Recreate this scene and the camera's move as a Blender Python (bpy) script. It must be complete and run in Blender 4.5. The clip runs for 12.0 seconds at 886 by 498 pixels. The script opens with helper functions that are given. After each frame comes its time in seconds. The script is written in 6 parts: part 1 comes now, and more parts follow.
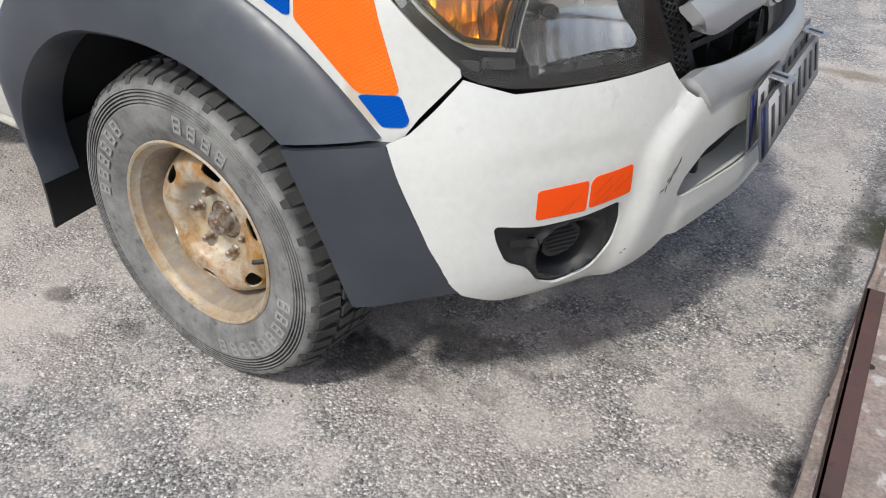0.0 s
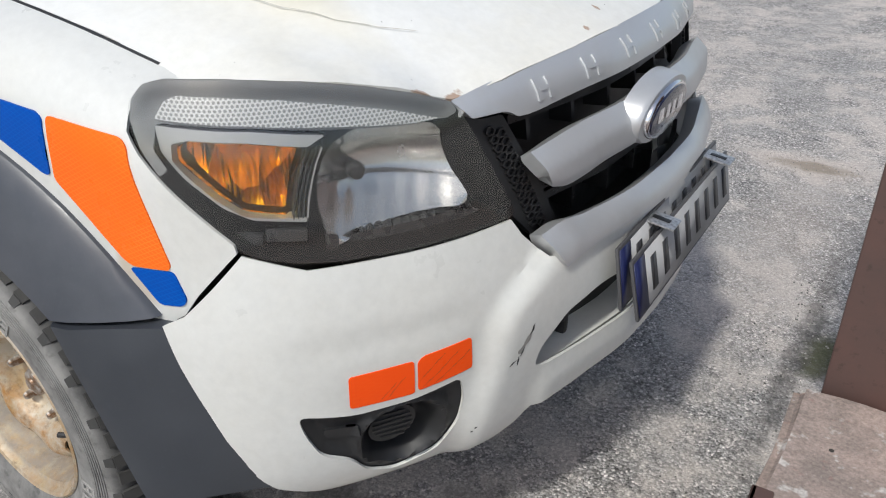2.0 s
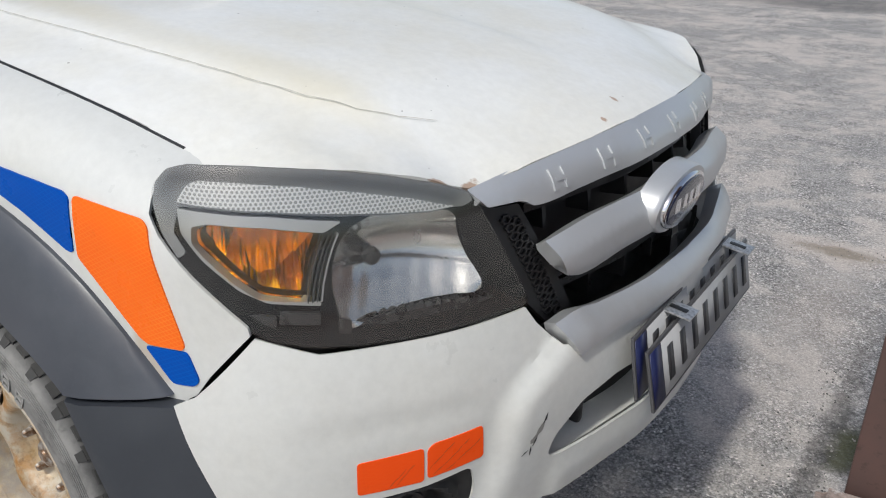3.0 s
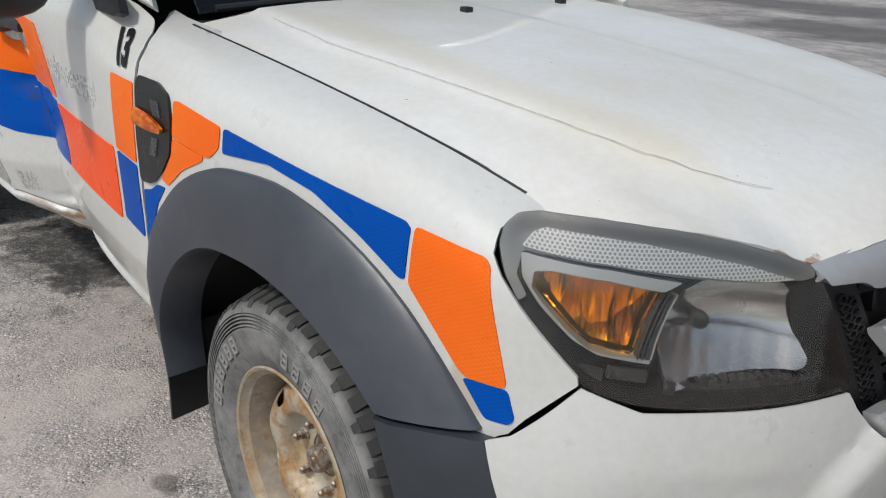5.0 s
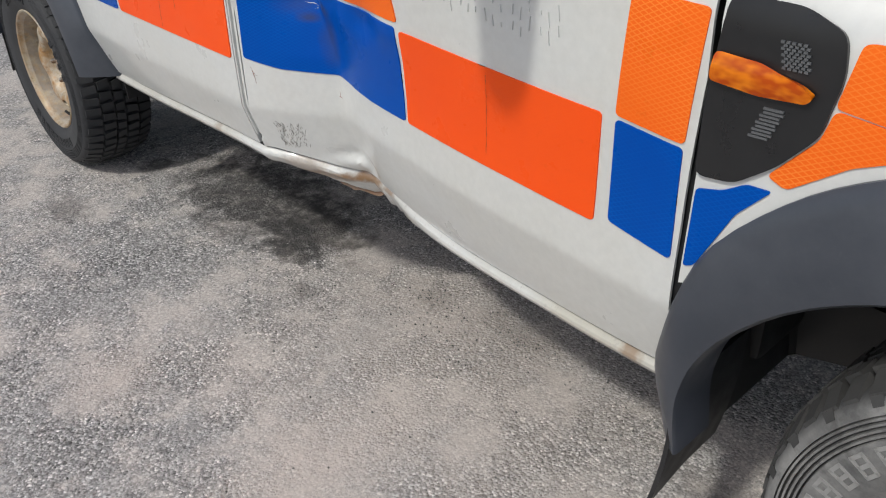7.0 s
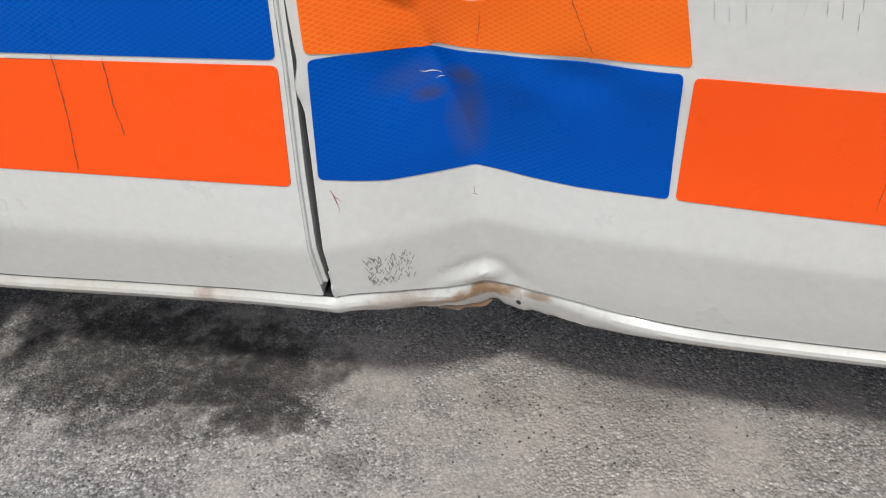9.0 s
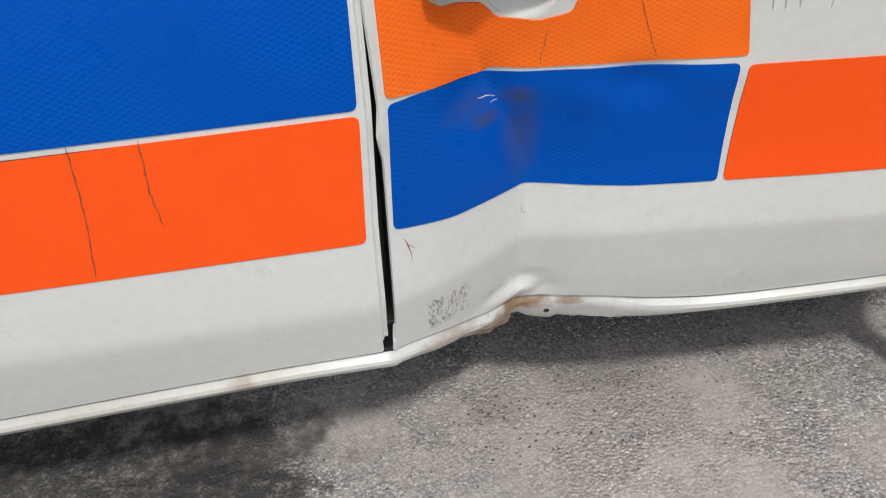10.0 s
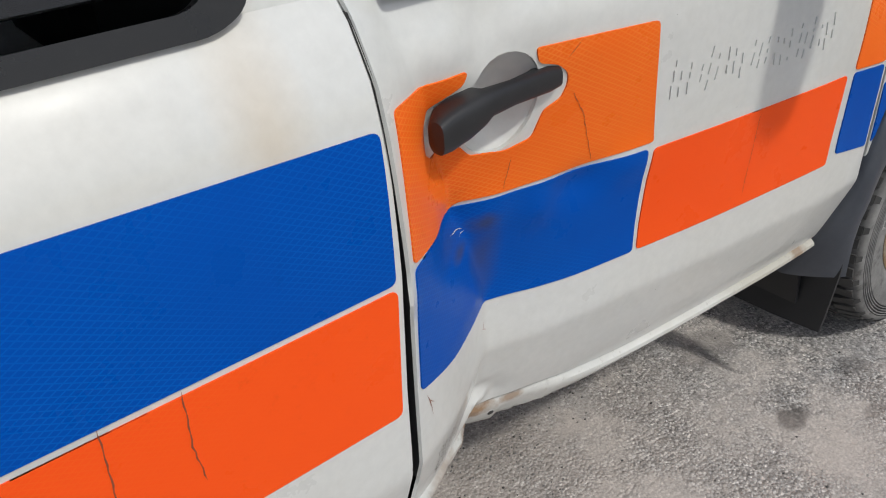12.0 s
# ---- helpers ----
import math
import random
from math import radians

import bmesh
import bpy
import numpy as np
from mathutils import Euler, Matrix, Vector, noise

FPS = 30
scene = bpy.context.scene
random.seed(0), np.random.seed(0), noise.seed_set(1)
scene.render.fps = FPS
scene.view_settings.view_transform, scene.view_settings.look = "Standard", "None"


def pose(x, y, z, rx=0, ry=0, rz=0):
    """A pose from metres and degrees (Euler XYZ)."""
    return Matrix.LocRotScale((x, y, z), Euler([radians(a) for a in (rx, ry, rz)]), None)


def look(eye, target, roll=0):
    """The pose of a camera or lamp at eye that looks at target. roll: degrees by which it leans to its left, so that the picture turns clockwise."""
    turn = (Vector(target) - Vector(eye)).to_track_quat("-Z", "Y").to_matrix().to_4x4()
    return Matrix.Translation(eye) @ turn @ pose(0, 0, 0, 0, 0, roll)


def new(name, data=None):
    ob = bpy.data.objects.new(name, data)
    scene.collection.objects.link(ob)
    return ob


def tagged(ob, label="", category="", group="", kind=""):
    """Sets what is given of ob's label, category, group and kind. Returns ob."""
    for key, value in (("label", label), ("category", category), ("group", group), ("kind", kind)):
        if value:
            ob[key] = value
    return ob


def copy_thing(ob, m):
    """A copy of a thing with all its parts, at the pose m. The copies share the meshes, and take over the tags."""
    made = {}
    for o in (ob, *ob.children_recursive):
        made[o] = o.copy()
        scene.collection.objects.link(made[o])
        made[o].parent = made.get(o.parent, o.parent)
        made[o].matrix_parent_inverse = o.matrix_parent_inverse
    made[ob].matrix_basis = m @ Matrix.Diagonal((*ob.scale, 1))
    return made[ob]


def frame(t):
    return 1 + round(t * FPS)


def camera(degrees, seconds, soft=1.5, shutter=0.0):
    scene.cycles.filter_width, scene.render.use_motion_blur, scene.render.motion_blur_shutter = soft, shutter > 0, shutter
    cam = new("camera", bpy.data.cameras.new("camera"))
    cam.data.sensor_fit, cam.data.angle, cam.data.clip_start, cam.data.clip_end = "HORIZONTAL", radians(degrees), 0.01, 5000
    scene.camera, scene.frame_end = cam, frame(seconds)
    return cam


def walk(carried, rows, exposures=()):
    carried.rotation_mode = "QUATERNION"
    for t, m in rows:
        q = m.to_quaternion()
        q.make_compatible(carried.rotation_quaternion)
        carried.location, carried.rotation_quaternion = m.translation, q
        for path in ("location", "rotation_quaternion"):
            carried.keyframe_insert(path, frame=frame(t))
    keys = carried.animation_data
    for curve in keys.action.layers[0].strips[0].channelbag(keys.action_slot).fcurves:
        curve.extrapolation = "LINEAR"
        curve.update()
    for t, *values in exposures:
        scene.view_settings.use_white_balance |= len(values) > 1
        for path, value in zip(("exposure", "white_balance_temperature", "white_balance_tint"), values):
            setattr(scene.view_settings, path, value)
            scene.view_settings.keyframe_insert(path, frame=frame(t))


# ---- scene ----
cam = camera(57.3, 12.0, 1.1)
PATH = [
    (0, (1.207, -1.798, 1.269), (0.302, -0.393, 0.171), 0.1),
    (0.5, (1.158, -1.745, 1.279), (0.259, -0.327, 0.192), -0.6),
    (1, (1.185, -1.618, 1.278), (0.281, -0.194, 0.202), -0.8),
    (1.5, (1.277, -1.463, 1.298), (0.346, -0.033, 0.255), -0.8),
    (2, (1.311, -1.396, 1.322), (0.346, 0.053, 0.338), -0.6),
    (2.5, (1.322, -1.378, 1.334), (0.313, 0.091, 0.425), -0.2),
    (2.7, (1.321, -1.377, 1.338), (0.294, 0.099, 0.461), -0.1),
    (4.3, (1.287, -1.462, 1.374), (0.035, -0.075, 0.661), 1.4),
    (4.5, (1.264, -1.475, 1.375), (-0.021, -0.124, 0.653), 1.7),
    (5, (1.137, -1.544, 1.364), (-0.223, -0.287, 0.609), 2.2),
    (5.5, (0.891, -1.649, 1.353), (-0.514, -0.48, 0.541), 2.1),
    (6, (0.617, -1.695, 1.318), (-0.81, -0.606, 0.435), 1.5),
    (6.5, (0.29, -1.686, 1.317), (-1.115, -0.629, 0.364), 0.1),
    (7, (-0.032, -1.745, 1.291), (-1.31, -0.62, 0.242), -2.2),
    (7.2, (-0.145, -1.756, 1.271), (-1.364, -0.595, 0.192), -2.7),
    (8.8, (-1.1, -1.839, 1.253), (-1.636, -0.264, 0.143), -3.7),
    (9, (-1.207, -1.826, 1.26), (-1.63, -0.215, 0.153), -3.9),
    (9.5, (-1.438, -1.795, 1.273), (-1.555, -0.144, 0.151), -4.1),
    (10, (-1.67, -1.785, 1.294), (-1.459, -0.148, 0.164), -4.1),
    (10.5, (-1.8, -1.672, 1.303), (-1.299, -0.09, 0.186), -4.3),
    (11, (-1.943, -1.566, 1.35), (-1.188, -0.069, 0.261), -4.5),
    (11.5, (-2.03, -1.527, 1.378), (-1.098, -0.114, 0.313), -4.1),
    (12, (-2.042, -1.527, 1.393), (-1.012, -0.173, 0.341), -3.8),
]
walk(cam, [(t, look(eye, target, roll)) for t, eye, target, roll in PATH],
     exposures=((0, 0.22), (1.5, 0.18), (2.5, 0.0), (4.5, -0.15), (5.5, -0.3), (7, -0.2), (9, -0.1), (9.5, -0.1), (10.5, -0.2), (12, -0.3)))

# ---- world and sun ----
SUN_EL, SUN_AZ = 51.5, -86.0  # elevation; direction in plan, degrees from +x
world = bpy.data.worlds.new("sky")
scene.world = world
world.use_nodes = True
wn = world.node_tree.nodes
sky = wn.new("ShaderNodeTexSky")
sky.sky_type, sky.sun_disc = "NISHITA", False
sky.sun_elevation, sky.sun_rotation = radians(SUN_EL), radians(90 - SUN_AZ)
sky.air_density, sky.dust_density, sky.ozone_density = 1.0, 2.2, 1.0
pale = wn.new("ShaderNodeHueSaturation")  # thin cloud
pale.inputs["Saturation"].default_value = 0.72
world.node_tree.links.new(sky.outputs[0], pale.inputs["Color"])
world.node_tree.links.new(pale.outputs[0], wn["Background"].inputs[0])
wn["Background"].inputs[1].default_value = 0.135
sun_data = bpy.data.lights.new("sun", "SUN")
sun_data.energy, sun_data.angle, sun_data.color = 2.1, radians(4.0), (1.0, 0.995, 0.94)
sun = new("sun", sun_data)
to_sun = Vector((math.cos(radians(SUN_AZ)) * math.cos(radians(SUN_EL)), math.sin(radians(SUN_AZ)) * math.cos(radians(SUN_EL)), math.sin(radians(SUN_EL))))
sun.matrix_world = look(to_sun * 30, (0, 0, 0))

# ---- shapes shared by the panels ----
def curve(xs, ys):
    """A smooth line through (x, y) pairs, without overshoot."""
    n = len(xs)
    d = [(ys[i + 1] - ys[i]) / (xs[i + 1] - xs[i]) for i in range(n - 1)]
    m = [d[0]] + [0.0 if d[i - 1] * d[i] <= 0 else 2 * d[i - 1] * d[i] / (d[i - 1] + d[i]) for i in range(1, n - 1)] + [d[-1]]

    def at(x):
        if x <= xs[0]:
            return ys[0] + m[0] * (x - xs[0])
        if x >= xs[-1]:
            return ys[-1] + m[-1] * (x - xs[-1])
        i = 0
        while x > xs[i + 1]:
            i += 1
        h = xs[i + 1] - xs[i]
        t = (x - xs[i]) / h
        return ((2 * t ** 3 - 3 * t * t + 1) * ys[i] + (t ** 3 - 2 * t * t + t) * h * m[i]
                + (3 * t * t - 2 * t ** 3) * ys[i + 1] + (t ** 3 - t * t) * h * m[i + 1])
    return at


def bump(x, c, w):
    return math.exp(-((x - c) / w) ** 2)


# right flank of the body: how far out it stands along the length, and how it rolls with height
side_len = curve([-4.2, -3.0, -1.65, -0.6, -0.35, -0.15, 0.1, 0.3, 0.42, 0.5, 0.56, 0.62, 0.68], [-0.89, -0.905, -0.918, -0.905, -0.893, -0.882, -0.863, -0.843, -0.834, -0.824, -0.806, -0.778, -0.738])
side_prof = curve([0.36, 0.42, 0.46, 0.5, 0.55, 0.598, 0.608, 0.616, 0.75, 0.9, 1.0, 1.06, 1.10, 1.114, 1.124, 1.16, 1.175, 1.2], [0.105, 0.072, 0.052, 0.036, 0.020, 0.0052, 0.0022, 0.0006, 0.0, 0.0, 0.003, 0.009, 0.0165, 0.0195, 0.0235, 0.042, 0.050, 0.072])
dent_ahead = curve([0.0, 0.04, 0.09, 0.17, 0.29, 0.42, 0.57, 0.77, 0.92], [1.0, 0.93, 0.82, 0.70, 0.56, 0.40, 0.25, 0.08, 0.0])
dent_z = curve([0.36, 0.5, 0.67, 0.8, 0.9, 1.0, 1.1, 1.2], [0.92, 1.0, 1.0, 0.98, 0.9, 0.7, 0.35, 0.1])


def dent(x, z):
    """The pushed-in rear half of the front door, with a leaning crease."""
    if x <= -1.632 or x > -0.5:
        return 0.0
    c = -1.42 - 0.38 * max(0.0, z - 0.74)
    t = max(0.0, min(1.2, (x + 1.632) / (c + 1.632)))
    rear = t * (0.75 + 0.25 * t)
    ahead = dent_ahead(min(0.92, x - c)) if x > c else 1.0 - 1.9 * (x - c)
    k = 0.07  # rounding of the crease
    h = max(0.0, k - abs(rear - ahead)) / k
    f = min(rear, ahead) - h * h * k * 0.25
    f = 0.122 * f * dent_z(z)
    f += 0.005 * ease((0.95 - z) / 0.25) * bump(x, -1.632, 0.05)
    f -= 0.012 * bump(x, -1.415, 0.055 if x < -1.415 else 0.022) * bump(z, 0.488 + 0.10 * (x + 1.415), 0.013)
    f += 0.007 * bump(x, -1.43, 0.05) * bump(z, 0.515 + 0.12 * (x + 1.415), 0.012) + 0.008 * bump(x, -1.375, 0.02) * bump(z, 0.49, 0.02)
    f += 0.012 * bump(x, -1.455, 0.035) * bump(z, 1.13, 0.05) - 0.007 * bump(x, -1.53, 0.04) * bump(z, 1.11, 0.05) - 0.005 * bump(x, -1.38, 0.05) * bump(z, 1.14, 0.04)
    f -= 0.008 * bump(x, -1.632, 0.014) * bump(z, 0.865, 0.022)
    f += 0.014 * bump(x, -1.50, 0.04) * bump(z, 0.87, 0.035) - 0.008 * bump(x, -1.42, 0.03) * bump(z, 0.86, 0.04)
    f += 0.011 * bump(x, -1.27, 0.05) * bump(z, 0.86, 0.03) - 0.007 * bump(x, -1.34, 0.03) * bump(z, 0.845, 0.03) - 0.006 * bump(x, -1.18, 0.05) * bump(z, 0.86, 0.03)
    return f


def side(x, z):
    return side_len(x) + side_prof(z)


def flank(x, v):
    """Door skin: x along, v up."""
    return Vector((x, side(x, v) + dent(x, v), v))


# line where the fender meets the hood
gap_y = curve([-0.75, -0.5, 0.0, 0.3, 0.47, 0.55], [-0.735, -0.748, -0.752, -0.742, -0.722, -0.70])
gap_z = curve([-0.75, -0.5, 0.0, 0.3, 0.47, 0.55], [1.15, 1.132, 1.086, 1.042, 1.0, 0.985])


def wing(x, v):
    """Fender skin: flank below, rolling over to the hood line on top."""
    zt, yt = gap_z(x), gap_y(x)
    zs = zt - 0.11
    if v <= zs:
        return Vector((x, side(x, v), v))
    w = min(1.2, (v - zs) / 0.14)
    y0 = side(x, zs)
    y1, z1 = side(x, zs + 0.06), zs + 0.085
    return Vector((x, (1 - w) ** 2 * y0 + 2 * w * (1 - w) * y1 + w * w * yt, (1 - w) ** 2 * zs + 2 * w * (1 - w) * z1 + w * w * zt))


def door_skin(x, v):
    """Door skin that rolls over like the fender at its front upper corner."""
    t = ease((x + 0.80) / 0.24) * ease((v - 0.99) / 0.05)
    return flank(x, v) * (1 - t) + wing(x, v) * t


# hood: height over the plan
hood_len = curve([-0.75, -0.4, 0.0, 0.4, 0.6, 0.7, 0.78, 0.82], [1.168, 1.157, 1.132, 1.09, 1.054, 1.024, 0.992, 0.974])


crease_y = curve([-0.75, -0.45, -0.22, 0.0, 0.28, 0.38, 0.50, 0.585, 0.65], [0.53, 0.56, 0.590, 0.578, 0.548, 0.531, 0.503, 0.457, 0.395])


# the hood's front edge dips over the lamps
nose_roll = curve([0.0, 0.093, 0.216, 0.304, 0.381, 0.468, 0.509, 0.554, 0.59, 0.63, 0.683], [0.014, 0.012, -0.002, -0.015, -0.022, -0.029, -0.020, -0.015, -0.005, -0.002, 0.0])
nose_x = curve([0.0, 0.093, 0.216, 0.304, 0.381, 0.468, 0.509, 0.554, 0.59, 0.63, 0.683], [0.826, 0.823, 0.805, 0.787, 0.769, 0.742, 0.716, 0.685, 0.656, 0.625, 0.573])


def ease(t):
    t = max(0.0, min(1.0, t))
    return t * t * (3 - 2 * t)


def hood_top(x, y):
    a = abs(y - MID)
    edge = abs(gap_y(min(x, 0.5)) - MID)
    zmid, zlow = hood_len(x), gap_z(min(x, 0.56)) - 0.001
    t = min(1.05, a / edge)
    z = zmid - (zmid - zlow) * t ** 4.2
    z += (0.009 if y < MID else 0.003) * max(0.0, min(1.0, (crease_y(x) - a) / 0.014)) * max(0.0, min(1.0, (0.66 - x) / 0.12))
    z -= 0.016 * math.exp(-((x - 0.75) ** 2 + (a - 0.46) ** 2) / 0.006)
    z += 0.016 * math.exp(-((x - 0.56) ** 2 + (a - 0.65) ** 2) / 0.006)
    z += nose_roll(min(a, 0.683)) * ease((x - nose_x(min(a, 0.683)) + 0.28) / 0.27)
    return Vector((x, y, z))


# front corner in plan, seen from the right flank to the middle; s is the way along it
PLAN = [(0.30, -0.843), (0.42, -0.836), (0.50, -0.822), (0.565, -0.792), (0.63, -0.735), (0.69, -0.655), (0.745, -0.56), (0.79, -0.44), (0.825, -0.30), (0.85, -0.17), (0.856, -0.05)]
MID = -0.05  # the truck's middle line


def arc_param(pts):
    s = [0.0]
    for a, b in zip(pts, pts[1:]):
        s.append(s[-1] + math.hypot(b[0] - a[0], b[1] - a[1]))
    return s


PS = arc_param(PLAN)
plan_x, plan_y = curve(PS, [p[0] for p in PLAN]), curve(PS, [p[1] for p in PLAN])
S_END = PS[-1]


def on_plan(s, out, z):
    """A point on the front corner's line, pushed out by some metres. Past the middle the line is mirrored."""
    flip = 1.0
    if s > S_END:
        s, flip = 2 * S_END - s, -1.0
    e = 0.004
    dx, dy = plan_x(s + e) - plan_x(s - e), plan_y(s + e) - plan_y(s - e)
    l = math.hypot(dx, dy)
    return Vector((plan_x(s) + out * dy / l, MID + (plan_y(s) - out * dx / l - MID) * flip, z))


lamp_lean = curve([0.7, 0.78, 0.86, 0.93, 1.0, 1.04], [0.012, 0.01, 0.0, -0.012, -0.035, -0.06])


def lamp_face(s, z):
    return on_plan(s, lamp_lean(z), z)


bump_out = curve([0.34, 0.38, 0.44, 0.52, 0.6, 0.66, 0.72, 0.78, 0.82], [-0.02, 0.015, 0.038, 0.05, 0.053, 0.05, 0.038, 0.02, 0.004])
bump_along = curve([0.0, 0.2, 0.4, 0.6, 0.8, S_END], [0.35, 0.55, 0.95, 1.0, 1.0, 1.0])


ridge_s = curve([0.34, 0.44, 0.56, 0.62, 0.65, 0.69, 0.72], [0.575, 0.58, 0.603, 0.615, 0.634, 0.69, 0.735])


def bumper_face(s, z):
    k = s if s <= S_END else 2 * S_END - s
    out = bump_out(z) * bump_along(k)
    out += 0.02 * ease((k - ridge_s(z) + 0.006) / 0.045) * ease((0.76 - z) / 0.04)
    out += 0.010 * ease((0.512 - z) / 0.05) * ease((k - 0.70) / 0.03)
    out -= 0.003 * ease((k - 0.33) / 0.05) * bump(z, 0.66, 0.02) * ease((0.62 - k) / 0.05)
    return on_plan(s, out, z)


def side_of(fn, s):
    """Mirrors a way along the front to the other side."""
    return [(2 * S_END - a, b) for a, b in reversed(s)]

# ---- mesh helpers ----
from mathutils.geometry import delaunay_2d_cdt


def part(name, bm, material, parent=None, label="", smooth=True):
    me = bpy.data.meshes.new(name)
    bm.normal_update()
    for e in bm.edges:
        if len(e.link_faces) == 2 and e.calc_face_angle(0) > 0.62:
            e.smooth = False
    bm.to_mesh(me)
    bm.free()
    if material:
        me.materials.append(material)
    if smooth:
        for p in me.polygons:
            p.use_smooth = True
    ob = new(name, me)
    if parent:
        ob.parent = parent
    if label:
        ob["label"] = label
    return ob


def rounded(pts, r=0.01, n=4):
    """A closed outline with its corners rounded."""
    out = []
    k = len(pts)
    for i in range(k):
        p, a, b = Vector(pts[i]).to_2d(), Vector(pts[i - 1]).to_2d(), Vector(pts[(i + 1) % k]).to_2d()
        rr = r[i] if isinstance(r, (list, tuple)) else r
        da, db = (a - p), (b - p)
        q = min(rr, da.length * 0.45, db.length * 0.45)
        if q < 1e-5:
            out.append(p)
            continue
        a1, b1 = p + da.normalized() * q, p + db.normalized() * q
        for j in range(n + 1):
            t = j / n
            out.append((1 - t) ** 2 * a1 + 2 * t * (1 - t) * p + t * t * b1)
    return out


def dense(pts, step):
    out = []
    for i, p in enumerate(pts):
        q = pts[(i + 1) % len(pts)]
        p, q = Vector(p).to_2d(), Vector(q).to_2d()
        m = max(1, math.ceil((q - p).length / step))
        out += [p.lerp(q, j / m) for j in range(m)]
    return out


def inside(p, poly):
    c = False
    j = len(poly) - 1
    for i in range(len(poly)):
        a, b = poly[i], poly[j]
        if (a[1] > p[1]) != (b[1] > p[1]) and p[0] < (b[0] - a[0]) * (p[1] - a[1]) / (b[1] - a[1]) + a[0]:
            c = not c
        j = i
    return c


def sheet_bm(poly, surf, step=0.03, thick=0.003, lift=0.0, holes=(), flip=1.0, hem=0.0):
    """A solid sheet of some thickness that follows a curved surface surf(u, v) within an outline; lift: how far it stands proud."""
    loops = [dense(poly, step)] + [dense(h, step) for h in holes]
    us, vs = [p[0] for p in loops[0]], [p[1] for p in loops[0]]
    verts, edges = [], []
    for lp in loops:
        b = len(verts)
        verts += [Vector(p) for p in lp]
        edges += [(b + i, b + (i + 1) % len(lp)) for i in range(len(lp))]
    nb = len(verts)
    edge_pts = np.array([(p[0], p[1]) for p in verts])
    u = min(us) + step * 0.5
    row = 0
    while u < max(us):
        v = min(vs) + step * (0.25 if row % 2 else 0.75)
        while v < max(vs):
            if inside((u, v), loops[0]) and not any(inside((u, v), h) for h in loops[1:]):
                d = edge_pts - (u, v)
                if (d * d).sum(1).min() > (0.42 * step) ** 2:
                    verts.append(Vector((u, v)))
            v += step
        u += step * 0.87
        row += 1
    co, _, tri, *_ = delaunay_2d_cdt(verts, edges, [], 0, 1e-6)
    keep = []
    for f in tri:
        c = sum((co[i] for i in f), Vector((0, 0))) / len(f)
        if inside(c, loops[0]) and not any(inside(c, h) for h in loops[1:]):
            keep.append(f)
    bm = bmesh.new()
    front, back = [], []
    e = 0.002
    for p in co:
        q = surf(p[0], p[1])
        n = (surf(p[0] + e, p[1]) - surf(p[0] - e, p[1])).cross(surf(p[0], p[1] + e) - surf(p[0], p[1] - e)).normalized() * flip
        front.append(bm.verts.new(q + n * lift))
        back.append(bm.verts.new(q + n * (lift - thick)))
    count = {}
    for f in keep:
        a, b, c = f
        area = (co[b] - co[a]).cross(co[c] - co[a])
        if (area > 0) != (flip > 0):
            f = (a, c, b)
        bm.faces.new([front[i] for i in f])
        bm.faces.new([back[i] for i in reversed(f)])
        for i in range(3):
            k = (f[i], f[(i + 1) % 3])
            count[k] = 1
    for a, b in list(count):
        if (b, a) not in count:
            bm.faces.new([front[b], front[a], back[a], back[b]])
    for v in [v for v in bm.verts if not v.link_faces]:
        bm.verts.remove(v)
    for ed in bm.edges:
        if len(ed.link_faces) == 2 and ed.calc_face_angle(0) > 0.7:
            ed.smooth = False
    return bm


def loft(bm, rings, closed=True, caps=True):
    """Faces between rings of points."""
    rows = [[bm.verts.new(p) for p in r] for r in rings]
    n = len(rows[0])
    for a, b in zip(rows, rows[1:]):
        for i in range(n if closed else n - 1):
            j = (i + 1) % n
            bm.faces.new([a[i], a[j], b[j], b[i]])
    if caps and closed:
        bm.faces.new(list(reversed(rows[0])))
        bm.faces.new(rows[-1])
    return rows


def lathe(profile, n=48, axis="y", close=False):
    """Turns a profile of (radius, along) about an axis."""
    bm = bmesh.new()
    rings = []
    for i in range(n):
        a = 2 * math.pi * i / n
        rings.append([Vector((r * math.cos(a), t, r * math.sin(a))) for r, t in profile])
    rings.append(rings[0])
    rows = [[bm.verts.new(p) for p in r] for r in rings[:-1]]
    rows.append(rows[0])
    m = len(profile)
    for a, b in zip(rows, rows[1:]):
        for i in range(m if close else m - 1):
            j = (i + 1) % m
            bm.faces.new([a[i], a[j], b[j], b[i]])
    bmesh.ops.recalc_face_normals(bm, faces=bm.faces)
    for ed in bm.edges:
        if len(ed.link_faces) == 2 and ed.calc_face_angle(0) > 0.6:
            ed.smooth = False
    return bm


def box(bm, lo, hi, bevel=0.0, m=None, seg=2):
    """A box with bevelled edges, added to bm."""
    lo, hi = Vector(lo), Vector(hi)
    made = bmesh.ops.create_cube(bm, size=1.0)["verts"]
    for v in made:
        v.co = Vector((lo[i] + (v.co[i] + 0.5) * (hi[i] - lo[i]) for i in range(3)))
    if bevel:
        es = list({e for v in made for e in v.link_edges})
        made = bmesh.ops.bevel(bm, geom=es, offset=bevel, segments=seg, affect="EDGES", profile=0.6)["verts"] + [v for v in made if v.is_valid]
        made = list({v for v in made if v.is_valid})
    if m is not None:
        for v in made:
            v.co = m @ v.co
    return made


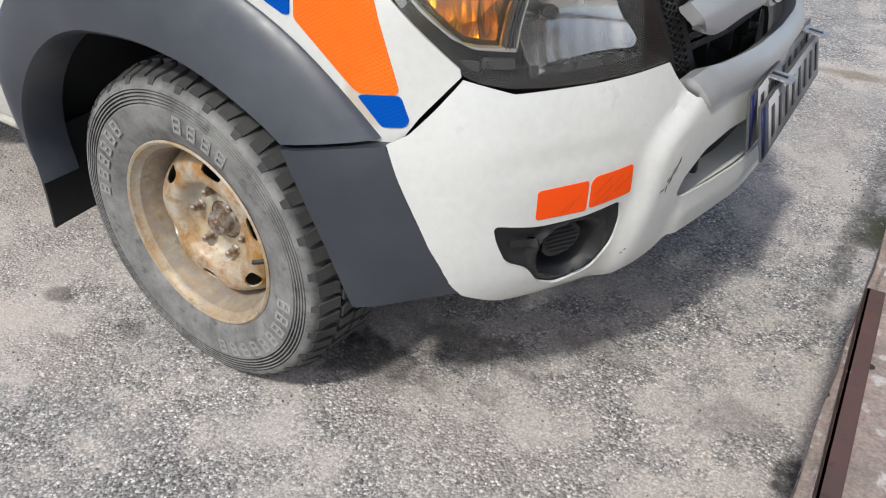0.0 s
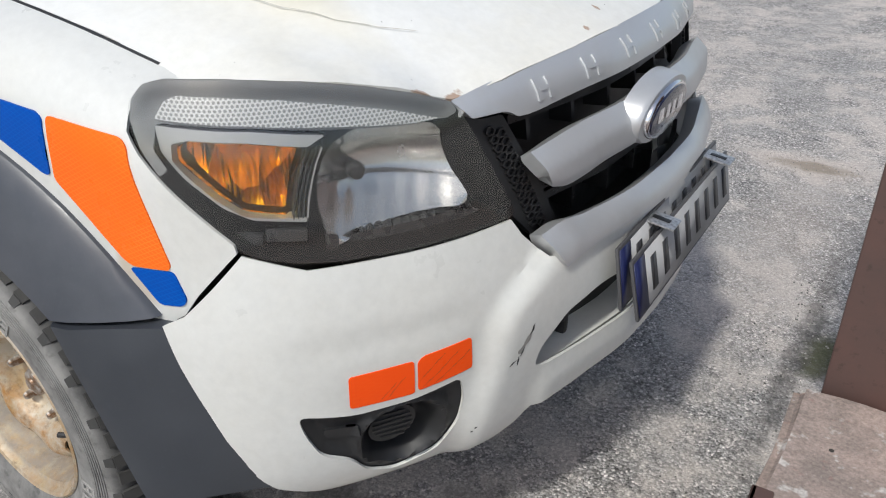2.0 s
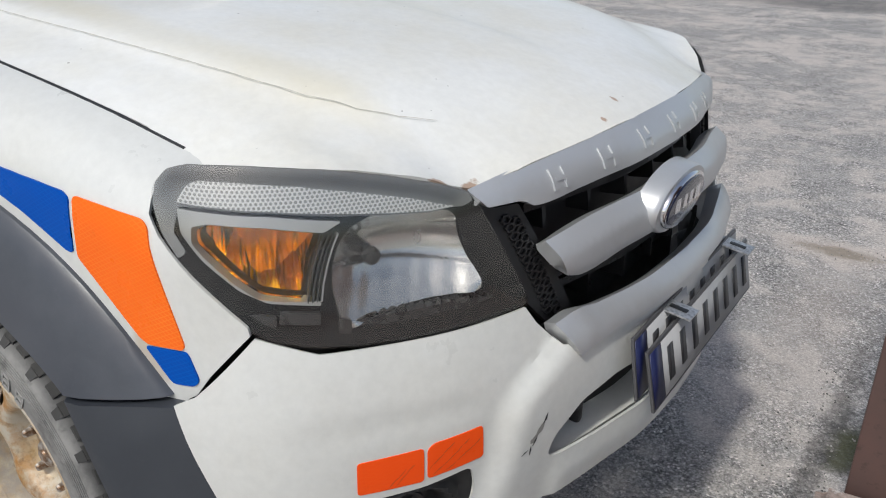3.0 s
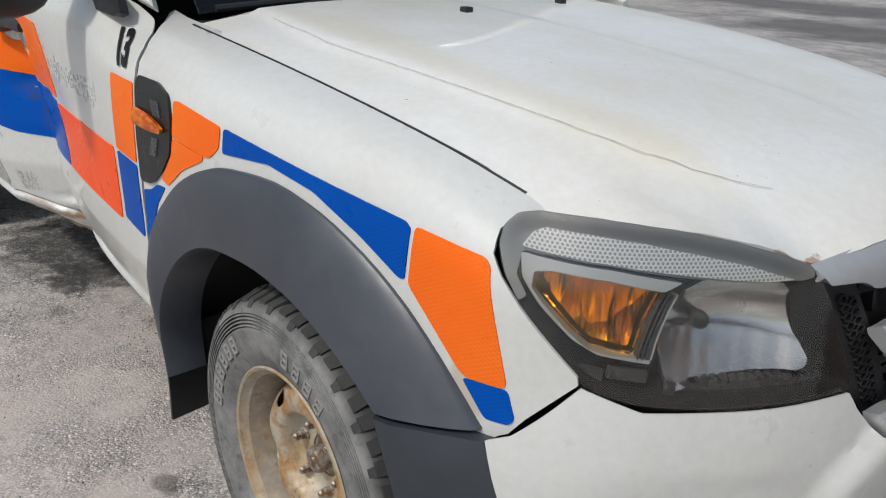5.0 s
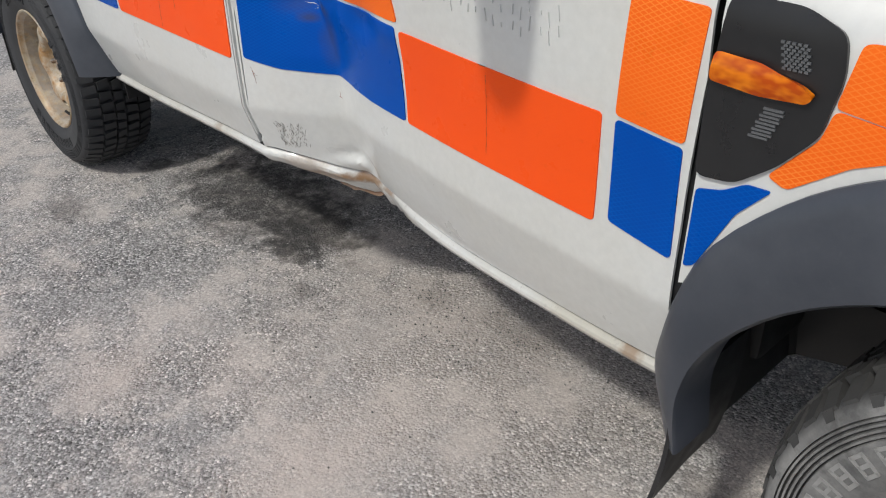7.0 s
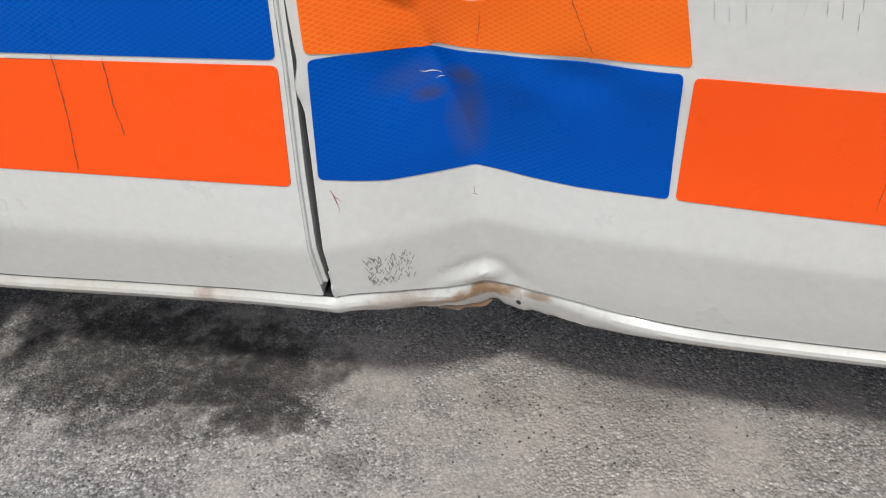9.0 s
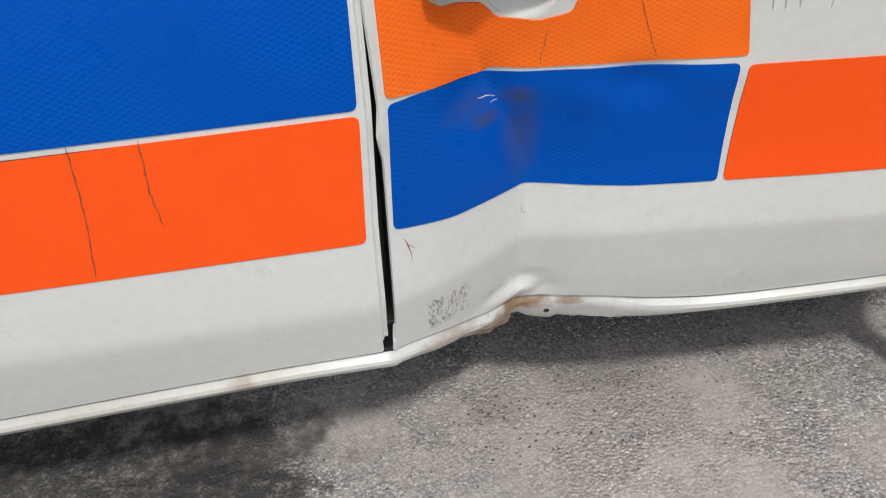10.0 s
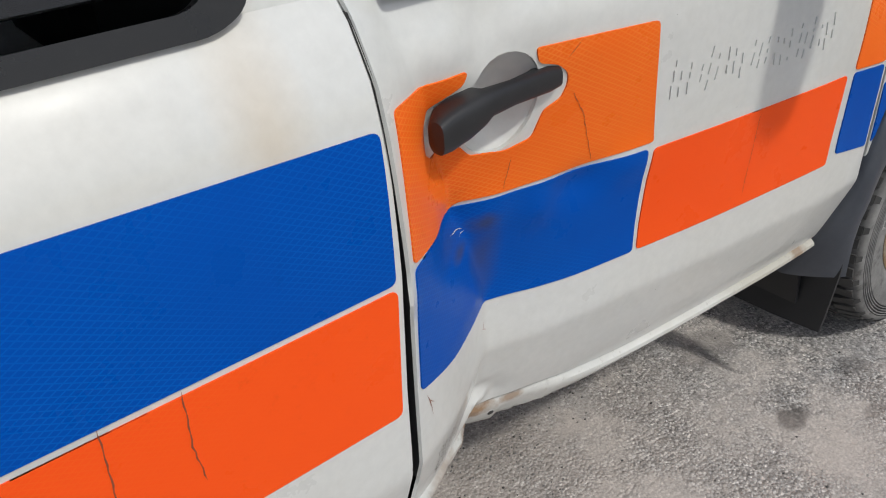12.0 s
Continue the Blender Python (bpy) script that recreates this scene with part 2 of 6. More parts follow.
def tube(pts, r, n=8, bm=None):
    """A round bar along points."""
    bm = bm or bmesh.new()
    pts = [Vector(p) for p in pts]
    rings = []
    for i, p in enumerate(pts):
        d = (pts[min(i + 1, len(pts) - 1)] - pts[max(i - 1, 0)]).normalized()
        a = d.cross(Vector((0, 0, 1)) if abs(d.z) < 0.9 else Vector((1, 0, 0))).normalized()
        b = d.cross(a)
        rr = r[i] if isinstance(r, (list, tuple)) else r
        rings.append([p + a * rr * math.cos(2 * math.pi * k / n) + b * rr * math.sin(2 * math.pi * k / n) for k in range(n)])
    loft(bm, rings)
    bmesh.ops.recalc_face_normals(bm, faces=bm.faces)
    return bm

# ---- materials ----
def mat(name, base=(0.5, 0.5, 0.5), rough=0.5, metal=0.0, spec=0.5, coat=0.0):
    m = bpy.data.materials.new(name)
    m.use_nodes = True
    b = m.node_tree.nodes["Principled BSDF"]
    b.inputs["Base Color"].default_value = (*base, 1)
    b.inputs["Roughness"].default_value = rough
    b.inputs["Metallic"].default_value = metal
    b.inputs["Specular IOR Level"].default_value = spec
    b.inputs["Coat Weight"].default_value = coat
    b.inputs["Coat Roughness"].default_value = 0.06
    return m


class Nodes:
    """Short hand for wiring one material."""

    def __init__(self, m):
        self.t = m.node_tree
        self.b = self.t.nodes["Principled BSDF"]
        self.co = self.add("ShaderNodeTexCoord").outputs["Object"]

    def add(self, kind):
        return self.t.nodes.new(kind)

    def link(self, a, b):
        self.t.links.new(a, b)

    def noise(self, scale, detail=4.0, rough=0.6, co=None):
        n = self.add("ShaderNodeTexNoise")
        n.inputs["Scale"].default_value = scale
        n.inputs["Detail"].default_value = detail
        n.inputs["Roughness"].default_value = rough
        self.link(co or self.co, n.inputs["Vector"])
        return n.outputs["Fac"]

    def voronoi(self, scale, feature="F1", co=None, out="Distance"):
        n = self.add("ShaderNodeTexVoronoi")
        n.feature = feature
        n.inputs["Scale"].default_value = scale
        self.link(co or self.co, n.inputs["Vector"])
        return n.outputs[out]

    def ramp(self, fac, stops):
        r = self.add("ShaderNodeValToRGB")
        el = r.color_ramp.elements
        while len(el) < len(stops):
            el.new(0.5)
        for e, (p, c) in zip(el, stops):
            e.position = p
            e.color = (*c, 1) if isinstance(c, tuple) else (c, c, c, 1)
        self.link(fac, r.inputs[0])
        return r.outputs[0]

    def mix(self, fac, a, b, kind="MIX"):
        n = self.add("ShaderNodeMix")
        n.data_type, n.blend_type = "RGBA", kind
        for sock, v in ((n.inputs[0], fac), (n.inputs[6], a), (n.inputs[7], b)):
            if isinstance(v, (int, float)):
                sock.default_value = v if sock == n.inputs[0] else (v, v, v, 1)
            elif isinstance(v, tuple):
                sock.default_value = (*v, 1)
            else:
                self.link(v, sock)
        return n.outputs[2]

    def math(self, op, a, b=0.0):
        n = self.add("ShaderNodeMath")
        n.operation = op
        for sock, v in ((n.inputs[0], a), (n.inputs[1], b)):
            if isinstance(v, (int, float)):
                sock.default_value = v
            else:
                self.link(v, sock)
        return n.outputs[0]

    def mapped(self, scale=(1, 1, 1), rot=(0, 0, 0), loc=(0, 0, 0)):
        n = self.add("ShaderNodeMapping")
        n.inputs["Scale"].default_value = scale
        n.inputs["Rotation"].default_value = [radians(a) for a in rot]
        n.inputs["Location"].default_value = loc
        self.link(self.co, n.inputs["Vector"])
        return n.outputs[0]

    def bump(self, h, strength=0.3, dist=0.002, base=None):
        n = self.add("ShaderNodeBump")
        n.inputs["Strength"].default_value = strength
        n.inputs["Distance"].default_value = dist
        self.link(h, n.inputs["Height"])
        if base is not None:
            self.link(base, n.inputs["Normal"])
        self.link(n.outputs[0], self.b.inputs["Normal"])
        return n.outputs[0]

    def color(self, c):
        self.link(c, self.b.inputs["Base Color"])

    def rough(self, r):
        self.link(r, self.b.inputs["Roughness"])


def specks(n, scale, size, share, co=None):
    """Mask of sparse small dots."""
    v = n.add("ShaderNodeTexVoronoi")
    v.inputs["Scale"].default_value = scale
    n.link(co or n.co, v.inputs["Vector"])
    sep = n.add("ShaderNodeSeparateColor")
    n.link(v.outputs["Color"], sep.inputs[0])
    lim = n.math("MULTIPLY", n.math("GREATER_THAN", sep.outputs[0], 1 - share), size * scale)
    return n.math("LESS_THAN", v.outputs["Distance"], n.math("MULTIPLY", lim, sep.outputs[1]))


def blot(n, c, r, ragged=0.35, scale=9.0, soft=0.35):
    """A ragged stain about a place c (x, y, z) with radii r."""
    m = n.mapped((1 / r[0], 1 / r[1], 1 / r[2]), (0, 0, 0), (-c[0] / r[0], -c[1] / r[1], -c[2] / r[2]))
    d = n.add("ShaderNodeVectorMath")
    d.operation = "LENGTH"
    n.link(m, d.inputs[0])
    q = n.math("ADD", d.outputs["Value"], n.math("MULTIPLY", n.math("SUBTRACT", n.noise(scale, 5), 0.5), ragged * 4))
    return n.math("SUBTRACT", 1.0, n.ramp(n.math("MULTIPLY", q, 0.5), [(0.5 - soft * 0.5, 0.0), (0.5 + soft * 0.5, 1.0)]))


def painted(name, base, chalk, amount, rough, coat=0.7):
    m = mat(name, base, rough, coat=coat)
    n = Nodes(m)
    big = n.ramp(n.noise(2.2, 5, 0.6), [(0.42, 0.0), (0.62, 1.0)])
    c = n.mix(n.math("MULTIPLY", big, amount), base, chalk)
    fine = n.ramp(n.noise(60, 4), [(0.3, 0.93), (0.7, 1.0)])
    c = n.mix(1.0, c, fine, "MULTIPLY")
    dots = specks(n, 16, 0.0022, 0.22)
    c = n.mix(n.math("MULTIPLY", dots, 0.75), c, (0.10, 0.075, 0.05))
    grime_shade = n.ramp(n.noise(7, 8, 0.75), [(0.52, 0.0), (0.85, 0.13)])
    c = n.mix(grime_shade, c, (0.45, 0.42, 0.36))
    n.color(c)
    n.rough(n.ramp(n.noise(9, 5), [(0.3, rough - 0.08), (0.75, rough + 0.16)]))
    n.bump(n.noise(25, 2), 0.03, 0.004)
    return m, n, c


white_paint, _n, _c = painted("white_paint", (0.69, 0.695, 0.67), (0.66, 0.65, 0.60), 0.6, 0.33)
# rust under the film by the arch, yellow streak under the rear window
_r = blot(_n, (0.425, -0.85, 0.735), (0.035, 0.1, 0.045), 0.3, 30)
_c = _n.mix(_n.math("MULTIPLY", _r, 0.4), _c, (0.42, 0.25, 0.08))
_y = blot(_n, (-1.75, -0.9, 1.10), (0.03, 0.1, 0.10), 0.15, 8, 0.8)
_c = _n.mix(_n.math("MULTIPLY", _y, 0.28), _c, (0.55, 0.36, 0.14))
_n.color(_c)
hood_paint, _n, _c = painted("hood_paint", (0.83, 0.83, 0.80), (0.76, 0.735, 0.65), 0.85, 0.42, 0.4)
for _p, _s in (((0.716, -0.553, 0.985), (0.007, 0.014, 0.05)), ((0.738, -0.508, 0.97), (0.008, 0.02, 0.05)), ((0.79, -0.2, 1.0), (0.005, 0.005, 0.05)), ((0.77, -0.12, 1.0), (0.006, 0.004, 0.05))):
    _c = _n.mix(_n.math("MULTIPLY", blot(_n, _p, _s, 0.6, 70, 0.2), 0.7), _c, (0.30, 0.13, 0.035))
for _p, _s in (((-0.25, -0.545, 1.1), (0.26, 0.050, 1.0)), ((0.12, -0.555, 1.1), (0.26, 0.042, 1.0)), ((0.44, -0.520, 1.1), (0.17, 0.036, 1.0))):
    _c = _n.mix(_n.math("MULTIPLY", blot(_n, _p, _s, 0.22, 12, 0.5), 0.30), _c, (0.72, 0.65, 0.46))
_c = _n.mix(_n.math("MULTIPLY", specks(_n, 45, 0.0022, 0.2), _n.ramp(_n.noise(3, 3), [(0.45, 0.0), (0.6, 0.8)])), _c, (0.09, 0.075, 0.06))
_n.color(_c)

sill_paint, _n, _c = painted("sill_paint", (0.64, 0.64, 0.61), (0.50, 0.47, 0.39), 0.8, 0.36)
for _p, _s, _k in (((-1.50, -0.80, 0.440), (0.08, 0.2, 0.014), 0.8), ((-1.41, -0.78, 0.443), (0.045, 0.2, 0.016), 1.0), ((-1.33, -0.78, 0.445), (0.02, 0.2, 0.010), 0.8), ((-1.86, -0.87, 0.455), (0.018, 0.2, 0.05), 0.5), ((-0.60, -0.86, 0.45), (0.02, 0.2, 0.05), 0.75), ((-1.55, -0.85, 0.46), (0.05, 0.2, 0.03), 0.5)):
    _c = _n.mix(_n.math("MULTIPLY", blot(_n, _p, _s, 0.4, 40), _k * 0.9), _c, (0.24, 0.125, 0.045))
_c = _n.mix(_n.math("MULTIPLY", _n.ramp(_n.noise(55, 6, 0.8), [(0.56, 0.0), (0.68, 1.0)]), 0.5), _c, (0.33, 0.31, 0.28))
_n.color(_c)


def film(name, base, light, deep, grime_shade=(), weave=0.45):
    """Retroreflective sheeting: crossing ridges under a clear skin."""
    m = mat(name, base, 0.34, spec=0.08)
    n = Nodes(m)
    lines = None
    for ang in (62, -62):
        w = n.add("ShaderNodeTexWave")
        w.wave_type, w.bands_direction = "BANDS", "X"
        w.inputs["Scale"].default_value = 1.0
        n.link(n.mapped((50, 50, 50), (0, ang, 0)), w.inputs["Vector"])
        r = n.ramp(w.outputs["Fac"], [(0.80, 0.0), (0.96, 1.0)])
        lines = r if lines is None else n.math("MAXIMUM", lines, r)
    zone = n.ramp(n.noise(3.2, 3), [(0.35, 0.15), (0.62, 1.0)])
    tone = n.mix(n.ramp(n.noise(4, 4), [(0.3, 0.0), (0.75, 1.0)]), base, deep)
    c = n.mix(n.math("MULTIPLY", n.math("MULTIPLY", lines, zone), weave), tone, light)
    dirt = n.ramp(n.noise(30, 6, 0.8), [(0.60, 0.0), (0.8, 0.3)])
    c = n.mix(dirt, c, tuple(0.55 * a for a in base))
    # dark spots at given places, for shade put into the film's colour
    for p, q, k in grime_shade:
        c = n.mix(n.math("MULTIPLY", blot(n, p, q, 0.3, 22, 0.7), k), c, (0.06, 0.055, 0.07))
    n.color(c)
    n.rough(n.ramp(n.noise(14, 4), [(0.3, 0.24), (0.75, 0.42)]))
    n.bump(lines, 0.10, 0.0006)
    return m


orange_film = film("orange_film", (0.99, 0.099, 0.013), (0.99, 0.21, 0.026), (0.97, 0.09, 0.012), (), 0.10)
amber_film = film("amber_film", (0.95, 0.155, 0.014), (1.0, 0.33, 0.06), (0.93, 0.13, 0.012), (), 0.55)
# the dark spots paint the shading of the door's dent crease into the blue
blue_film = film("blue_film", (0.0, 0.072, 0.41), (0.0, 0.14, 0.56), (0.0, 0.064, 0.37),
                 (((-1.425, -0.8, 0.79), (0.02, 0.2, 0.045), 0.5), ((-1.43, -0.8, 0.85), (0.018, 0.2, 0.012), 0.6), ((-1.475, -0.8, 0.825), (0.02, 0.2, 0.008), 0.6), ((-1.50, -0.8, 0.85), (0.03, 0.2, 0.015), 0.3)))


def plastic(name, base, dusty, rough, amount=0.5):
    m = mat(name, base, rough)
    n = Nodes(m)
    c = n.mix(n.math("MULTIPLY", n.ramp(n.noise(5, 6, 0.7), [(0.4, 0.0), (0.75, 1.0)]), amount), base, dusty)
    c = n.mix(n.math("MULTIPLY", n.ramp(n.noise(90, 3), [(0.62, 0.0), (0.75, 1.0)]), 0.25), c, dusty)
    n.color(c)
    n.rough(n.ramp(n.noise(20, 4), [(0.3, rough - 0.1), (0.8, rough + 0.12)]))
    n.bump(n.noise(420, 2), 0.12, 0.0006)
    return m


dark_flare = plastic("dark_flare", (0.032, 0.037, 0.046), (0.056, 0.062, 0.073), 0.46, 0.6)
grey_plastic = plastic("grey_plastic", (0.046, 0.052, 0.065), (0.085, 0.092, 0.108), 0.38, 0.7)
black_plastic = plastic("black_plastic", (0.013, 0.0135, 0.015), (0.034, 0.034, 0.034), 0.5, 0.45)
handle_plastic = plastic("handle_plastic", (0.016, 0.016, 0.018), (0.05, 0.05, 0.05), 0.42, 0.3)
mesh_black = plastic("mesh_black", (0.012, 0.012, 0.012), (0.07, 0.065, 0.06), 0.6, 0.6)
black_gloss = plastic("black_gloss", (0.012, 0.012, 0.013), (0.03, 0.03, 0.03), 0.34, 0.3)
black_film = mat("black_film", (0.012, 0.012, 0.013), 0.35)
ghost_film = mat("ghost_film", (0.66, 0.665, 0.645), 0.4)
crack_brown = mat("crack_brown", (0.24, 0.06, 0.025), 0.7)
crease_shade = mat("crease_shade", (0.50, 0.48, 0.42), 0.7)
bare_steel = plastic("bare_steel", (0.22, 0.17, 0.13), (0.30, 0.13, 0.05), 0.7, 0.9)
bare_grey = mat("bare_grey", (0.26, 0.25, 0.23), 0.7)

# tyre: rubber under dried dust
tyre_rubber = mat("tyre_rubber", (0.03, 0.03, 0.031), 0.8)
n = Nodes(tyre_rubber)
rad = n.add("ShaderNodeVectorMath")
rad.operation = "LENGTH"
n.link(n.mapped((1, 0, 1)), rad.inputs[0])
# dust ends at the shoulder; the dark carcass paints shade between tread blocks
wall = n.ramp(rad.outputs["Value"], [(0.322, 1.0), (0.336, 0.12)])
# rings darkened by radius put the shade of the sidewall grooves into the colour
lines = n.math("FRACT", n.math("MULTIPLY", n.math("SUBTRACT", rad.outputs["Value"], 0.2840), 1 / 0.0068))
band = n.math("MULTIPLY", n.math("GREATER_THAN", rad.outputs["Value"], 0.2840), n.math("LESS_THAN", rad.outputs["Value"], 0.3125))
wall = n.math("MULTIPLY", wall, n.math("SUBTRACT", 1.0, n.math("MULTIPLY", n.math("MULTIPLY", band, n.math("LESS_THAN", lines, 0.36)), 0.85)))
dust = n.ramp(n.noise(11, 7, 0.7), [(0.30, 0.25), (0.62, 0.95)])
c = n.mix(n.math("MULTIPLY", dust, wall), (0.034, 0.034, 0.036), (0.26, 0.256, 0.246))
c = n.mix(n.math("MULTIPLY", n.ramp(n.noise(38, 5), [(0.55, 0.0), (0.7, 1.0)]), 0.6), c, (0.05, 0.048, 0.046))
n.color(c)
n.bump(n.noise(160, 4), 0.25, 0.001)

tread_rubber = plastic("tread_rubber", (0.038, 0.0375, 0.037), (0.11, 0.108, 0.103), 0.8, 0.6)
rear_rubber = plastic("rear_rubber", (0.028, 0.029, 0.032), (0.07, 0.07, 0.07), 0.75, 0.6)
letter_rubber = plastic("letter_rubber", (0.28, 0.276, 0.265), (0.40, 0.39, 0.37), 0.8, 0.7)
rim_paint = mat("rim_paint", (0.5, 0.45, 0.36), 0.45, 0.25)
n = Nodes(rim_paint)
rad = n.add("ShaderNodeVectorMath")
rad.operation = "LENGTH"
n.link(n.mapped((1, 0, 1)), rad.inputs[0])
c = n.mix(n.ramp(n.noise(9, 5, 0.65), [(0.42, 0.0), (0.68, 1.0)]), (0.51, 0.47, 0.39), (0.42, 0.29, 0.12))
crest = n.ramp(rad.outputs["Value"], [(0.085, 0.0), (0.11, 1.0), (0.155, 1.0), (0.168, 0.25)])
rust = n.ramp(n.noise(15, 7, 0.72), [(0.42, 0.0), (0.60, 1.0)])
c = n.mix(n.math("MULTIPLY", rust, n.math("ADD", 0.40, n.math("MULTIPLY", crest, 0.55))), c, (0.40, 0.18, 0.03))
c = n.mix(n.math("MULTIPLY", n.ramp(n.noise(34, 7, 0.8), [(0.52, 0.0), (0.68, 1.0)]), 0.7), c, (0.17, 0.115, 0.075))
barrel = n.ramp(rad.outputs["Value"], [(0.155, 0.0), (0.168, 1.0), (0.188, 1.0), (0.196, 0.3)])
c = n.mix(n.math("MULTIPLY", barrel, n.ramp(n.noise(28, 7, 0.75), [(0.38, 0.15), (0.58, 0.85)])), c, (0.30, 0.27, 0.235))
n.color(c)
n.rough(n.ramp(n.noise(17, 7, 0.75), [(0.4, 0.36), (0.65, 0.8)]))
n.bump(n.noise(120, 5), 0.3, 0.0015)
hub_metal = mat("hub_metal", (0.3, 0.28, 0.25), 0.45, 0.6)
n = Nodes(hub_metal)
n.color(n.mix(n.ramp(n.noise(60, 5), [(0.4, 0.0), (0.6, 1.0)]), (0.42, 0.40, 0.37), (0.20, 0.12, 0.07)))

silver_paint = mat("silver_paint", (0.58, 0.59, 0.60), 0.38, 0.55, coat=0.25)
n = Nodes(silver_paint)
c = n.mix(n.math("MULTIPLY", specks(n, 30, 0.0025, 0.25), 0.6), (0.59, 0.60, 0.61), (0.16, 0.15, 0.14))
c = n.mix(n.ramp(n.noise(12, 6, 0.7), [(0.5, 0.0), (0.8, 0.3)]), c, (0.45, 0.44, 0.42))
n.color(c)
n.bump(n.noise(300, 2), 0.04, 0.0005)
facet_chrome = mat("facet_chrome", (0.80, 0.78, 0.74), 0.22, 1.0)
n = Nodes(facet_chrome)
n.bump(n.math("ADD", n.voronoi(38, "F1", n.mapped((1, 1, 0.45))), n.math("MULTIPLY", n.voronoi(120, "F1", n.mapped((1, 1, 0.12))), 0.22)), 0.9, 0.02)
bowl_chrome = mat("bowl_chrome", (0.72, 0.72, 0.70), 0.2, 0.85)
n = Nodes(bowl_chrome)
n.rough(n.ramp(n.noise(20, 4), [(0.35, 0.14), (0.7, 0.28)]))
n.bump(n.noise(30, 2), 0.15, 0.004)
chrome = mat("chrome", (0.80, 0.80, 0.82), 0.09, 1.0)
lamp_silver = mat("lamp_silver", (0.50, 0.50, 0.49), 0.33, 0.55)
strip_silver = mat("strip_silver", (0.6, 0.6, 0.6), 0.35, 0.3)
n = Nodes(strip_silver)
sep = n.add("ShaderNodeSeparateXYZ")
n.link(n.mapped((1, 1, 1), (0, 0, -49)), sep.inputs[0])
cell = None
for off in (0.0, 0.5):
    gx = n.math("SUBTRACT", n.math("FRACT", n.math("ADD", n.math("MULTIPLY", sep.outputs[0], 1 / 0.0062), off + 40)), 0.5)
    gz = n.math("SUBTRACT", n.math("FRACT", n.math("ADD", n.math("MULTIPLY", sep.outputs[2], 1 / 0.0098), off + 40)), 0.5)
    r2 = n.math("ADD", n.math("MULTIPLY", gx, gx), n.math("MULTIPLY", n.math("MULTIPLY", gz, gz), 2.5))
    cell = r2 if cell is None else n.math("MINIMUM", cell, r2)
n.color(n.ramp(cell, [(0.07, (0.30, 0.30, 0.29)), (0.13, (0.70, 0.70, 0.68))]))
n.bump(cell, 0.3, 0.001)
lamp_dark = mat("lamp_dark", (0.017, 0.0175, 0.0175), 0.62, spec=0.15)
marker_amber = mat("marker_amber", (0.62, 0.13, 0.004), 0.2, spec=0.3, coat=0.1)
n = Nodes(marker_amber)
n.color(n.ramp(n.noise(45, 2, 0.5, n.mapped((0.7, 1, 1.5))), [(0.42, (0.48, 0.065, 0.001)), (0.66, (0.80, 0.22, 0.004))]))
vent_grey = plastic("vent_grey", (0.10, 0.105, 0.11), (0.18, 0.18, 0.18), 0.4, 0.5)
lamp_grey = plastic("lamp_grey", (0.035, 0.036, 0.037), (0.06, 0.06, 0.06), 0.3, 0.5)
amber_lens = mat("amber_lens", (1.0, 0.50, 0.008), 0.02)
n = Nodes(amber_lens)
n.b.inputs["Transmission Weight"].default_value = 1.0
n.b.inputs["IOR"].default_value = 1.25
lens_clear = bpy.data.materials.new("lens_clear")  # thin clear plastic: lets light straight through, with a weak gloss
lens_clear.use_nodes = True
_t = lens_clear.node_tree
_out = _t.nodes["Material Output"]
_t.nodes.remove(_t.nodes["Principled BSDF"])
_through, _gloss, _mix = (_t.nodes.new(k) for k in ("ShaderNodeBsdfTransparent", "ShaderNodeBsdfGlossy", "ShaderNodeMixShader"))
_through.inputs[0].default_value = (0.95, 0.95, 0.945, 1)
_gloss.inputs["Roughness"].default_value = 0.06
_mix.inputs[0].default_value = 0.055
for _a, _b in ((_through.outputs[0], _mix.inputs[1]), (_gloss.outputs[0], _mix.inputs[2]), (_mix.outputs[0], _out.inputs[0])):
    _t.links.new(_a, _b)
# lighter grey of the upper bezel: the lens's haze and sky sheen as colour
bezel_sheen = mat("bezel_sheen", (0.21, 0.212, 0.21), 0.35)
glass_dark = mat("glass_dark", (0.045, 0.052, 0.052), 0.02)
glass_dark.node_tree.nodes["Principled BSDF"].inputs["Transmission Weight"].default_value = 1.0
seat_cloth = mat("seat_cloth", (0.03, 0.03, 0.034), 0.95)
badge_blue = mat("badge_blue", (0.008, 0.012, 0.04), 0.22, coat=0.8)
plate_edge = mat("plate_edge", (0.10, 0.10, 0.105), 0.4, 0.3)
plate_ink = mat("plate_ink", (0.035, 0.035, 0.038), 0.4)
plate_white = mat("plate_white", (0.4, 0.4, 0.4), 0.35)
n = Nodes(plate_white)
n.color(n.mix(n.ramp(n.noise(14, 6), [(0.4, 0.0), (0.8, 0.5)]), (0.40, 0.40, 0.405), (0.28, 0.275, 0.265)))
plate_blue = mat("plate_blue", (0.012, 0.017, 0.075), 0.35)
zinc = mat("zinc", (0.55, 0.56, 0.57), 0.4, 0.85)
n = Nodes(zinc)
n.color(n.ramp(n.voronoi(160, "F1"), [(0.2, 0.40), (0.7, 0.66)]))

rust_steel = mat("rust_steel", (0.085, 0.045, 0.038), 0.6)
n = Nodes(rust_steel)
c = n.mix(n.ramp(n.noise(5, 6, 0.7), [(0.35, 0.0), (0.7, 1.0)]), (0.115, 0.062, 0.052), (0.075, 0.05, 0.045))
c = n.mix(specks(n, 22, 0.006, 0.3), c, (0.25, 0.13, 0.11))
c = n.mix(n.math("MULTIPLY", n.ramp(n.noise(50, 5), [(0.6, 0.0), (0.7, 1.0)]), 0.5), c, (0.03, 0.022, 0.02))
